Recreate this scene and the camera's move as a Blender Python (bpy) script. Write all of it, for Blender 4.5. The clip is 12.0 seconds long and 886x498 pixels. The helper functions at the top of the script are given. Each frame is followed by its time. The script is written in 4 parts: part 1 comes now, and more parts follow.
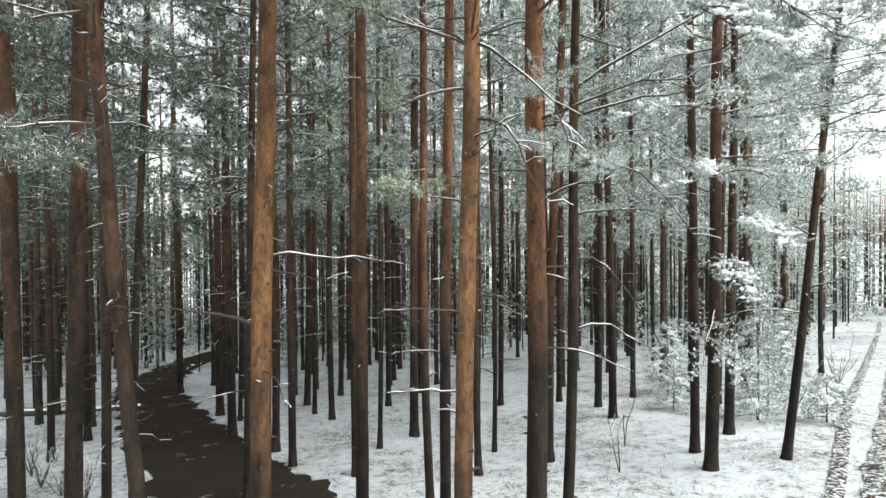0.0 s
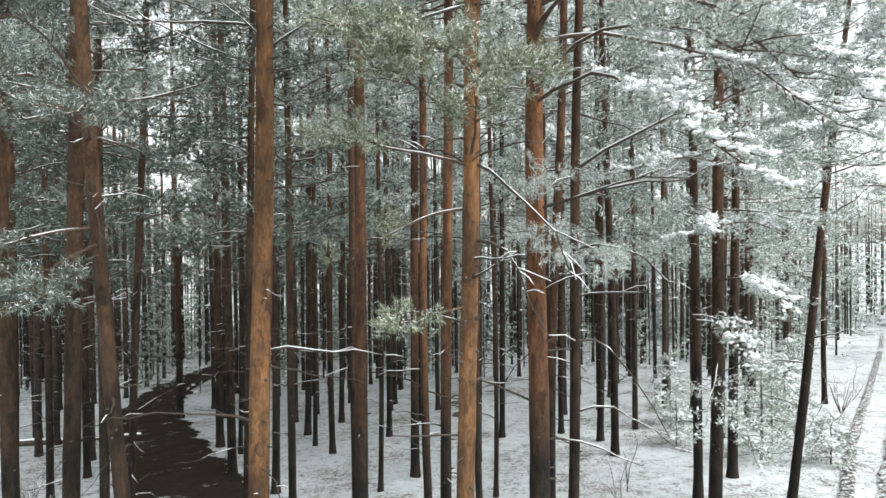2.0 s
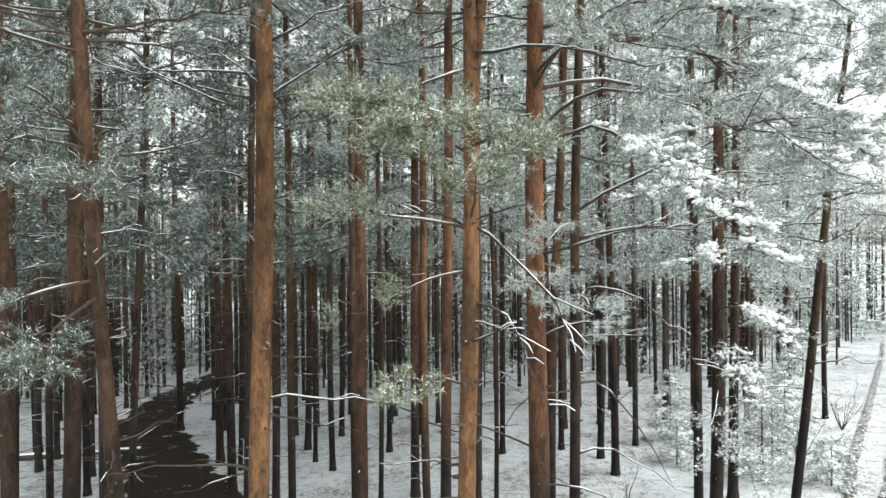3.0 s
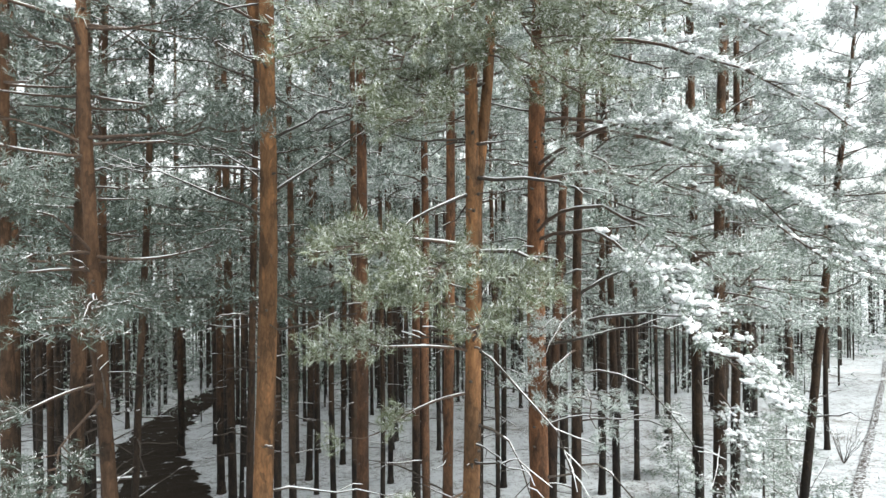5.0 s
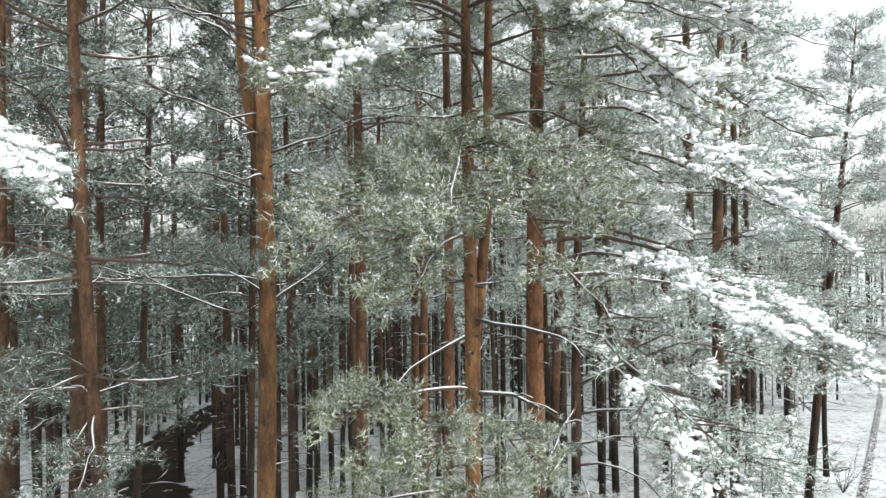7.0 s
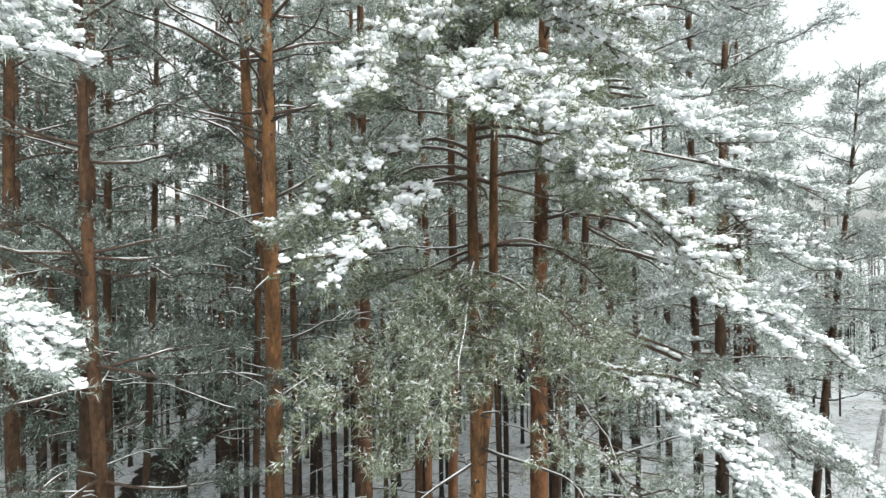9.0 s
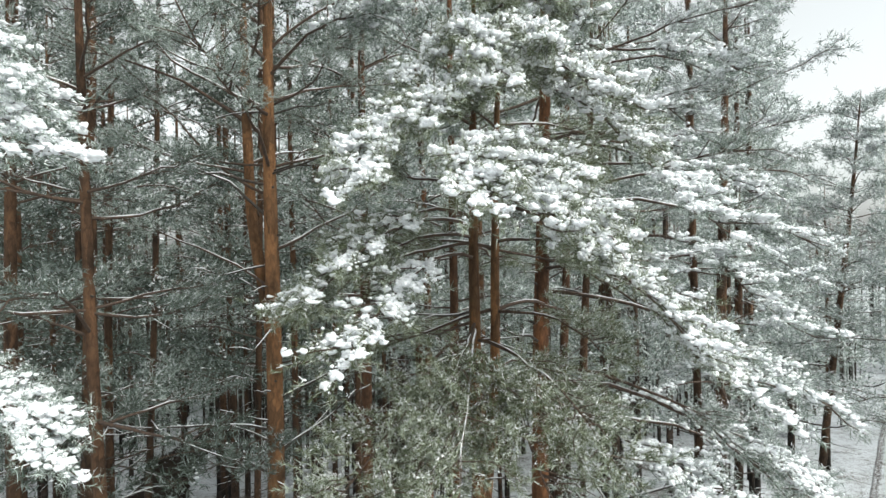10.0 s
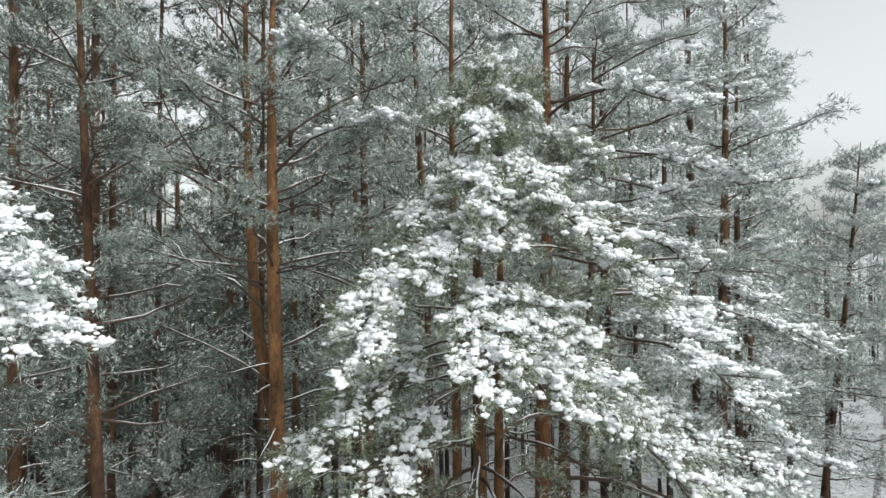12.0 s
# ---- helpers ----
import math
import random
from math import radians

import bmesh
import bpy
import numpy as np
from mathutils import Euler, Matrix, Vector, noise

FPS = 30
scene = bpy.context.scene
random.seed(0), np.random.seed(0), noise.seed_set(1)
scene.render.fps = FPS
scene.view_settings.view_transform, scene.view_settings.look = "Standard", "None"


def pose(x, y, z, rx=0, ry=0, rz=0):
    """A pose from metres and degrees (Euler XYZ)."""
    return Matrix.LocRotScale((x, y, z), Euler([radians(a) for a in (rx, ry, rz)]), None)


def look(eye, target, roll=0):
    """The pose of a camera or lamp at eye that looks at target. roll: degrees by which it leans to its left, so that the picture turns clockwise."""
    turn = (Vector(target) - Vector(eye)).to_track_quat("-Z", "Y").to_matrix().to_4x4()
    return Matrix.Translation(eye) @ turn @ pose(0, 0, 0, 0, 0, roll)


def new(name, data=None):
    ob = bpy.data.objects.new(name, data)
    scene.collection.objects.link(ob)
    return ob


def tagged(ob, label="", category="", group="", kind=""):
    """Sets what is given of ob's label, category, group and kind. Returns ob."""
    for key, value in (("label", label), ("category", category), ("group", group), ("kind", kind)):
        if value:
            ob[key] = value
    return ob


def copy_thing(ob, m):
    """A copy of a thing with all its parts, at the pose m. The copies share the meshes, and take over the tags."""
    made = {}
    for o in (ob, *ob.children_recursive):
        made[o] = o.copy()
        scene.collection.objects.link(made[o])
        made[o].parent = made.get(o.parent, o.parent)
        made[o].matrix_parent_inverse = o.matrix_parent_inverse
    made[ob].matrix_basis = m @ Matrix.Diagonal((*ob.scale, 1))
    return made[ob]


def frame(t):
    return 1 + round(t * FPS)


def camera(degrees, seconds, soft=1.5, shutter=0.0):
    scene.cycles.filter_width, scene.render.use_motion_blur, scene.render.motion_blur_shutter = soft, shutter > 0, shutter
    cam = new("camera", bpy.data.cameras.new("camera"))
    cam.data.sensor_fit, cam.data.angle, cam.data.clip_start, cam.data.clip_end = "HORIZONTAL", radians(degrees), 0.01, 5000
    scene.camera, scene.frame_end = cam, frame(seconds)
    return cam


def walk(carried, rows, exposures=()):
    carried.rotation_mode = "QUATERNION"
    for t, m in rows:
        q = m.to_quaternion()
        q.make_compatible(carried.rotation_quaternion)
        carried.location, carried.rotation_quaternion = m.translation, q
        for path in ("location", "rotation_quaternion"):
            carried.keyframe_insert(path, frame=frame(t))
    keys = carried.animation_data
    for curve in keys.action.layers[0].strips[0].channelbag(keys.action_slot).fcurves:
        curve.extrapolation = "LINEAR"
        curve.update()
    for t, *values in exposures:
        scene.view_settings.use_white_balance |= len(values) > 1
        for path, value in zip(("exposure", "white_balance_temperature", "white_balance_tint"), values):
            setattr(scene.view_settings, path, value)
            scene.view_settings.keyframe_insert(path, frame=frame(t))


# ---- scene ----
cam = camera(73.0, 12.0, soft=1.5)
PATH = [
    (0, (0.278, 0.278, 6.000), (0.255, 2.279, 5.970), -0.5),
    (0.5, (0.289, 0.322, 6.310), (0.266, 2.322, 6.282), -0.6),
    (1, (0.291, 0.367, 6.604), (0.269, 2.368, 6.577), -0.6),
    (1.5, (0.292, 0.390, 6.887), (0.267, 2.389, 6.864), -0.6),
    (2, (0.302, 0.395, 7.171), (0.276, 2.394, 7.149), -0.7),
    (2.5, (0.308, 0.403, 7.467), (0.282, 2.403, 7.448), -0.7),
    (3, (0.314, 0.401, 7.765), (0.287, 2.401, 7.748), -0.7),
    (5, (0.316, 0.359, 8.905), (0.285, 2.359, 8.905), -0.6),
    (5.5, (0.304, 0.363, 9.253), (0.275, 2.363, 9.253), -0.6),
    (6, (0.303, 0.361, 9.598), (0.276, 2.361, 9.594), -0.8),
    (6.5, (0.323, 0.350, 9.944), (0.297, 2.350, 9.945), -1.1),
    (7, (0.327, 0.357, 10.275), (0.302, 2.357, 10.274), -1.0),
    (9, (0.312, 0.287, 11.548), (0.279, 2.287, 11.544), -0.9),
    (9.5, (0.293, 0.280, 11.877), (0.260, 2.280, 11.874), -0.9),
    (10, (0.310, 0.280, 12.190), (0.276, 2.280, 12.190), -1.0),
    (10.5, (0.321, 0.271, 12.500), (0.287, 2.271, 12.503), -1.0),
    (11, (0.305, 0.263, 12.812), (0.273, 2.262, 12.815), -1.0),
    (11.5, (0.281, 0.255, 13.122), (0.250, 2.255, 13.125), -0.9),
    (12, (0.282, 0.240, 13.428), (0.251, 2.240, 13.432), -1.0),
]
walk(cam, [(t, look(eye, target, roll)) for t, eye, target, roll in PATH], [(0, 1.39, 6450, 5), (3, 1.37, 6450, 5), (7, 1.31, 6450, 5), (9, 1.05, 6450, 4), (12, 0.55, 6450, 5)])

# ---- sky and light: a bright overcast winter day ----
SUN_UP, SUN_ROUND = radians(45), radians(125)
world = bpy.data.worlds.new("overcast_sky")
scene.world = world
world.use_nodes = True
wt = world.node_tree
sky = wt.nodes.new("ShaderNodeTexSky")
sky.sky_type, sky.sun_disc = "NISHITA", False
sky.sun_elevation, sky.sun_rotation = SUN_UP, SUN_ROUND
sky.air_density, sky.dust_density, sky.ozone_density = 1.0, 3.0, 1.0
grey = wt.nodes.new("ShaderNodeHueSaturation")
grey.inputs["Saturation"].default_value = 0.12
wt.links.new(sky.outputs["Color"], grey.inputs["Color"])
wt.links.new(grey.outputs["Color"], wt.nodes["Background"].inputs["Color"])
wt.nodes["Background"].inputs["Strength"].default_value = 0.15
lamp = bpy.data.lights.new("sun", "SUN")
lamp.energy, lamp.angle, lamp.color = 1.3, radians(50), (1.0, 1.0, 0.97)
sun_at = Vector((math.sin(SUN_ROUND) * math.cos(SUN_UP), math.cos(SUN_ROUND) * math.cos(SUN_UP), math.sin(SUN_UP)))
new("sun", lamp).matrix_world = look(sun_at * 60, (0, 0, 0))


# ---- materials ----
def material(name, rough=0.8, spec=0.3):
    m = bpy.data.materials.new(name)
    m.use_nodes = True
    b = m.node_tree.nodes["Principled BSDF"]
    b.inputs["Roughness"].default_value = rough
    b.inputs["Specular IOR Level"].default_value = spec
    return m, m.node_tree.nodes, m.node_tree.links, b


def noise_node(n, l, coords, scale, detail=4.0, rough=0.6):
    t = n.new("ShaderNodeTexNoise")
    t.inputs["Scale"].default_value, t.inputs["Detail"].default_value, t.inputs["Roughness"].default_value = scale, detail, rough
    l.new(coords, t.inputs["Vector"])
    return t.outputs["Fac"]


def ramp(n, l, fac, stops):
    r = n.new("ShaderNodeValToRGB")
    e = r.color_ramp.elements
    while len(e) < len(stops):
        e.new(0.5)
    for el, (p, c) in zip(e, stops):
        el.position, el.color = p, (*c, 1)
    l.new(fac, r.inputs["Fac"])
    return r.outputs["Color"]


def mixed(n, l, fac, a, b, mode="MIX"):
    m = n.new("ShaderNodeMix")
    m.data_type, m.blend_type = "RGBA", mode
    for sock, v in ((m.inputs[0], fac), (m.inputs[6], a), (m.inputs[7], b)):
        if isinstance(v, (int, float)):
            sock.default_value = v
        elif isinstance(v, tuple):
            sock.default_value = (*v, 1)
        else:
            l.new(v, sock)
    return m.outputs[2]


def bump(n, l, b, height, strength, dist):
    k = n.new("ShaderNodeBump")
    k.inputs["Strength"].default_value, k.inputs["Distance"].default_value = strength, dist
    l.new(height, k.inputs["Height"])
    l.new(k.outputs["Normal"], b.inputs["Normal"])


def stretched(n, l, sx, sy, sz):
    c = n.new("ShaderNodeTexCoord")
    m = n.new("ShaderNodeMapping")
    m.inputs["Scale"].default_value = (sx, sy, sz)
    l.new(c.outputs["Object"], m.inputs["Vector"])
    return m.outputs["Vector"], c.outputs["Object"]


def bark(name, low, high, change, soft):
    """Scots pine bark: grey-brown plates on the old butt, thin orange flakes on the young stem."""
    m, n, l, b = material(name, 0.85, 0.2)
    tall, flat = stretched(n, l, 1, 1, 0.38)
    sep = n.new("ShaderNodeSeparateXYZ")
    l.new(flat, sep.inputs[0])
    wob = noise_node(n, l, tall, 2.2)
    add = n.new("ShaderNodeMath")
    add.operation = "MULTIPLY_ADD"
    l.new(wob, add.inputs[0])
    add.inputs[1].default_value = soft
    l.new(sep.outputs["Z"], add.inputs[2])
    mr = n.new("ShaderNodeMapRange")
    mr.inputs["From Min"].default_value, mr.inputs["From Max"].default_value = change, change + soft
    l.new(add.outputs[0], mr.inputs["Value"])
    grain = noise_node(n, l, tall, 22, 6, 0.7)
    dark = ramp(n, l, grain, [(0.3, tuple(c * 0.45 for c in low)), (0.7, low)])
    warm = ramp(n, l, grain, [(0.28, tuple(c * 0.5 for c in high)), (0.62, high)])
    col = mixed(n, l, mr.outputs[0], dark, warm)
    v = n.new("ShaderNodeTexVoronoi")
    v.feature = "DISTANCE_TO_EDGE"
    v.inputs["Scale"].default_value = 15
    l.new(tall, v.inputs["Vector"])
    crack = ramp(n, l, v.outputs["Distance"], [(0.0, (0.35, 0.33, 0.32)), (0.12, (1, 1, 1))])
    col = mixed(n, l, 0.35, col, crack, "MULTIPLY")
    flake = n.new("ShaderNodeTexVoronoi")
    flake.inputs["Scale"].default_value = 11
    flake.inputs["Randomness"].default_value = 1.0
    bent = n.new("ShaderNodeVectorMath")
    bent.operation = "MULTIPLY_ADD"
    blur = n.new("ShaderNodeTexNoise")
    blur.inputs["Scale"].default_value, blur.inputs["Detail"].default_value = 9, 3
    l.new(tall, blur.inputs["Vector"])
    l.new(blur.outputs["Color"], bent.inputs[0])
    bent.inputs[1].default_value = (0.16, 0.16, 0.16)
    l.new(tall, bent.inputs[2])
    l.new(bent.outputs[0], flake.inputs["Vector"])
    tint = n.new("ShaderNodeSeparateColor")
    l.new(flake.outputs["Color"], tint.inputs["Color"])
    plates = ramp(n, l, tint.outputs["Red"], [(0.0, (0.5, 0.5, 0.52)), (0.35, (0.95, 0.92, 0.9)), (1.0, (1.4, 1.28, 1.15))])
    col = mixed(n, l, 0.8, col, plates, "MULTIPLY")
    patch = ramp(n, l, noise_node(n, l, tall, 3.2, 4, 0.6), [(0.36, (0.38, 0.39, 0.4)), (0.58, (1.15, 1.08, 1.0))])
    col = mixed(n, l, 0.85, col, patch, "MULTIPLY")
    rnd = n.new("ShaderNodeObjectInfo")
    tone = ramp(n, l, rnd.outputs["Random"], [(0, (0.75, 0.78, 0.8)), (1, (1.15, 1.08, 1.0))])
    col = mixed(n, l, 1.0, col, tone, "MULTIPLY")
    l.new(col, b.inputs["Base Color"])
    bump(n, l, b, grain, 1.0, 0.035)
    return m


def needle(name, dark, green, rime, share):
    """Pine needles; each one has its own tone, from bare green to rimed grey-white."""
    m, n, l, b = material(name, 0.7, 0.2)
    g = n.new("ShaderNodeNewGeometry")
    _, flat = stretched(n, l, 1, 1, 1)
    patch = noise_node(n, l, flat, 1.6)
    w = n.new("ShaderNodeMath")
    w.operation = "MULTIPLY_ADD"
    l.new(patch, w.inputs[0])
    w.inputs[1].default_value = 0.7
    l.new(g.outputs["Random Per Island"], w.inputs[2])
    mid = tuple(0.72 * a + 0.28 * c for a, c in zip(green, rime))
    r = ramp(n, l, w.outputs[0], [(0.11, dark), ((0.85 - share) / 1.4, green), ((1.12 - share) / 1.4, mid), (0.93, rime)])
    fit = n.new("ShaderNodeMath")
    fit.operation = "MULTIPLY"
    l.new(w.outputs[0], fit.inputs[0])
    fit.inputs[1].default_value = 1 / 1.4
    l.new(fit.outputs[0], r.node.inputs["Fac"])
    l.new(r, b.inputs["Base Color"])
    return m


def plain(name, a, c, scale, rough=0.8, depth=0.01):
    m, n, l, b = material(name, rough)
    _, flat = stretched(n, l, 1, 1, 1)
    f = noise_node(n, l, flat, scale, 5)
    l.new(ramp(n, l, f, [(0.3, a), (0.7, c)]), b.inputs["Base Color"])
    bump(n, l, b, f, 0.5, depth)
    return m


BARK = bark("pine_bark", (0.036, 0.028, 0.023), (0.25, 0.142, 0.075), 3.3, 3.2)
BARK_HIGH = bark("old_pine_bark", (0.028, 0.023, 0.02), (0.18, 0.096, 0.055), 4.6, 2.4)
# Darker bark with less orange, for most trunks of the stand.
BARK_DARK = bark("dark_brown_pine_bark", (0.025, 0.021, 0.018), (0.115, 0.073, 0.048), 6.5, 7.0)
BARK_WARM = bark("warm_brown_pine_bark", (0.027, 0.022, 0.019), (0.13, 0.075, 0.048), 4.5, 4.0)
# Lighter and greyer bark: distance haze put into the colour.
BARK_FAR = bark("bark_paled_for_haze", (0.042, 0.037, 0.034), (0.11, 0.082, 0.066), 6.0, 8.0)
DEAD = plain("dead_branch_wood", (0.03, 0.026, 0.022), (0.08, 0.064, 0.052), 30)
LIMB = plain("limb_bark", (0.04, 0.03, 0.025), (0.11, 0.072, 0.05), 25)
GREEN = needle("pine_needles", (0.04, 0.05, 0.02), (0.1, 0.116, 0.056), (0.46, 0.5, 0.43), 0.2)
# Little rime, and darkened so the colour carries the canopy's shade.
SHADED = needle("shade_darkened_pine_needles", (0.026, 0.034, 0.026), (0.066, 0.083, 0.062), (0.3, 0.35, 0.33), 0.08)
# These two: real rime, made paler to paint haze on the farther pines.
RIMED = needle("rimed_pine_needles", (0.045, 0.062, 0.046), (0.104, 0.138, 0.104), (0.56, 0.61, 0.58), 0.3)
RIME_HAZE = needle("thick_rime_and_haze_needles", (0.062, 0.082, 0.067), (0.15, 0.185, 0.158), (0.67, 0.72, 0.7), 0.38)
SNOW = plain("fresh_snow", (0.83, 0.85, 0.87), (0.9, 0.91, 0.92), 9, 0.65, 0.015)


def ground_material():
    m, n, l, b = material("snow_over_litter", 0.75)
    _, flat = stretched(n, l, 1, 1, 1)
    big = noise_node(n, l, flat, 0.35, 3)
    mid = noise_node(n, l, flat, 2.6, 5, 0.65)
    fine = noise_node(n, l, flat, 8, 8, 0.75)
    s = n.new("ShaderNodeMath")
    s.operation = "MULTIPLY_ADD"
    l.new(mid, s.inputs[0])
    s.inputs[1].default_value = 0.55
    l.new(fine, s.inputs[2])
    s2 = n.new("ShaderNodeMath")
    s2.operation = "MULTIPLY_ADD"
    l.new(big, s2.inputs[0])
    s2.inputs[1].default_value = 0.35
    l.new(s.outputs[0], s2.inputs[2])
    cover = ramp(n, l, s2.outputs[0], [(0.76, (0, 0, 0)), (0.94, (1, 1, 1))])
    specks = noise_node(n, l, flat, 17, 5, 0.72)
    sp = n.new("ShaderNodeMath")
    sp.operation = "MULTIPLY_ADD"
    l.new(big, sp.inputs[0])
    sp.inputs[1].default_value = 0.35
    l.new(specks, sp.inputs[2])
    bare = ramp(n, l, sp.outputs[0], [(0.52, (1, 1, 1)), (0.62, (0, 0, 0))])
    litter = ramp(n, l, fine, [(0.35, (0.06, 0.045, 0.033)), (0.7, (0.17, 0.135, 0.1))])
    snow = ramp(n, l, mid, [(0.25, (0.39, 0.41, 0.43)), (0.75, (0.58, 0.605, 0.625))])
    snow = mixed(n, l, bare, snow, (0.13, 0.11, 0.09))
    l.new(mixed(n, l, cover, litter, snow), b.inputs["Base Color"])
    bump(n, l, b, s2.outputs[0], 0.5, 0.035)
    return m


def track_material(name, lo, hi, share, grain=1.3, blend=0.1):
    m, n, l, b = material(name, 0.95, 0.1)
    _, flat = stretched(n, l, 1, 1, 1)
    f = noise_node(n, l, flat, grain, 8, 0.72)
    fine = noise_node(n, l, flat, 14, 5, 0.7)
    soil = ramp(n, l, fine, [(0.3, lo), (0.75, hi)])
    white = ramp(n, l, f, [(share, (0, 0, 0)), (share + blend, (1, 1, 1))])
    l.new(mixed(n, l, white, soil, (0.58, 0.6, 0.62)), b.inputs["Base Color"])
    bump(n, l, b, fine, 0.7, 0.03)
    return m


GROUND = ground_material()
SOIL = track_material("wet_dark_soil", (0.01, 0.008, 0.006), (0.04, 0.03, 0.022), 0.61, 1.2)
RUT = track_material("thawed_wheel_rut", (0.018, 0.014, 0.012), (0.085, 0.066, 0.054), 0.49, 9.0, 0.07)


# ---- mesh tools ----
class Buf:
    """Triangles gathered from many small pieces."""

    def __init__(self):
        self.v, self.f, self.n = [], [], 0

    def add(self, v, f):
        self.v.append(np.asarray(v, float).reshape(-1, 3))
        self.f.append(np.asarray(f, int).reshape(-1, 3) + self.n)
        self.n += len(self.v[-1])

    def mesh(self, name, mat, smooth=True):
        v, f = np.concatenate(self.v), np.concatenate(self.f)
        me = bpy.data.meshes.new(name)
        me.vertices.add(len(v))
        me.vertices.foreach_set("co", v.astype(np.float32).ravel())
        me.loops.add(f.size)
        me.loops.foreach_set("vertex_index", f.astype(np.int32).ravel())
        me.polygons.add(len(f))
        me.polygons.foreach_set("loop_start", np.arange(0, f.size, 3, dtype=np.int32))
        me.polygons.foreach_set("use_smooth", np.full(len(f), smooth))
        me.materials.append(mat)
        me.update(calc_edges=True)
        return me


def part(name, buf, mat, parent, label="", smooth=True, kind=""):
    ob = new(name, buf.mesh(name, mat, smooth))
    ob.parent = parent
    return tagged(ob, label, kind=kind)


def unit(a):
    return a / np.maximum(np.linalg.norm(a, axis=-1, keepdims=True), 1e-9)


def tube(buf, pts, radii, sides, rng=None, rough=0.0):
    pts, radii = np.asarray(pts, float), np.asarray(radii, float)
    k = len(pts)
    tan = unit(np.gradient(pts, axis=0))
    ref = np.array([0.0, 0, 1]) if abs(tan[0, 2]) < 0.8 else np.array([1.0, 0, 0])
    a = unit(np.cross(tan, ref))
    b = np.cross(tan, a)
    th = np.arange(sides) * 2 * np.pi / sides
    r = np.repeat(radii[:, None], sides, 1)
    if rough:
        r = r * (1 + rough * rng.standard_normal(r.shape))
    v = pts[:, None] + r[..., None] * (np.cos(th)[None, :, None] * a[:, None] + np.sin(th)[None, :, None] * b[:, None])
    i, j = np.meshgrid(np.arange(k - 1), np.arange(sides), indexing="ij")
    p, q = i * sides + j, i * sides + (j + 1) % sides
    f = np.stack([np.stack([p, q, q + sides], -1), np.stack([p, q + sides, p + sides], -1)], 2)
    cap = (k - 1) * sides + np.array([[0, m, m + 1] for m in range(1, sides - 1)])
    buf.add(v, np.concatenate([f.reshape(-1, 3), cap]))


PHI = (1 + 5 ** 0.5) / 2
ICO = unit(np.array([(-1, PHI, 0), (1, PHI, 0), (-1, -PHI, 0), (1, -PHI, 0), (0, -1, PHI), (0, 1, PHI), (0, -1, -PHI), (0, 1, -PHI), (PHI, 0, -1), (PHI, 0, 1), (-PHI, 0, -1), (-PHI, 0, 1)]))
ICO_F = np.array([f for f in ((a, b, c) for a in range(12) for b in range(a + 1, 12) for c in range(b + 1, 12)) if all(np.linalg.norm(ICO[f[i]] - ICO[f[i - 1]]) < 1.1 for i in range(3))])
_n = np.cross(ICO[ICO_F[:, 1]] - ICO[ICO_F[:, 0]], ICO[ICO_F[:, 2]] - ICO[ICO_F[:, 0]])
_flip = (_n * ICO[ICO_F[:, 0]]).sum(1) < 0
ICO_F[_flip] = ICO_F[_flip][:, ::-1]


OCT = np.array([(1, 0, 0), (-1, 0, 0), (0, 1, 0), (0, -1, 0), (0, 0, 1), (0, 0, -1)], float)
OCT_F = np.array([(0, 2, 4), (2, 1, 4), (1, 3, 4), (3, 0, 4), (2, 0, 5), (1, 2, 5), (3, 1, 5), (0, 3, 5)])


def pillows(buf, rng, at, size, way, flat=0.72):
    """Clotted snow: a pad on the shoot with smaller clots grown onto its top and rim."""
    n = len(at)
    if not n:
        return
    lumps(buf, rng, at, size, flat, True, way)
    m = 5
    th, up = rng.uniform(0, 6.28, (n, m)), rng.uniform(-0.35, 0.75, (n, m))
    off = np.stack([np.cos(th), np.sin(th), up * flat], -1) * (size[:, None] * rng.uniform(0.7, 1.25, (n, m)))[..., None]
    lumps(buf, rng, (at[:, None] + off).reshape(-1, 3), (size[:, None] * rng.uniform(0.35, 0.68, (n, m))).ravel(), 0.85)


def lumps(buf, rng, at, size, flat=0.7, fine=False, way=None):
    """Lumps of snow, drawn out along the twig that bears them."""
    if not len(at):
        return
    ball, faces = (ICO, ICO_F) if fine else (OCT, OCT_F)
    n, k = len(at), len(ball)
    r = size[:, None, None] * (1 + 0.22 * rng.standard_normal((n, k, 1)).clip(-1.8, 1.8) * 1.25)
    s = np.stack([rng.uniform(0.85, 1.35, n), rng.uniform(0.85, 1.35, n), np.full(n, flat)], -1)[:, None]
    a = rng.uniform(0, 6.28, n)
    c, d = np.cos(a)[:, None], np.sin(a)[:, None]
    v = ball[None] * r * s
    v = np.stack([v[..., 0] * c - v[..., 1] * d, v[..., 0] * d + v[..., 1] * c, v[..., 2]], -1)
    if way is not None:
        v = v + way * (v @ way)[..., None] * 0.3
    buf.add(at[:, None] + v, faces[None] + k * np.arange(n)[:, None, None])


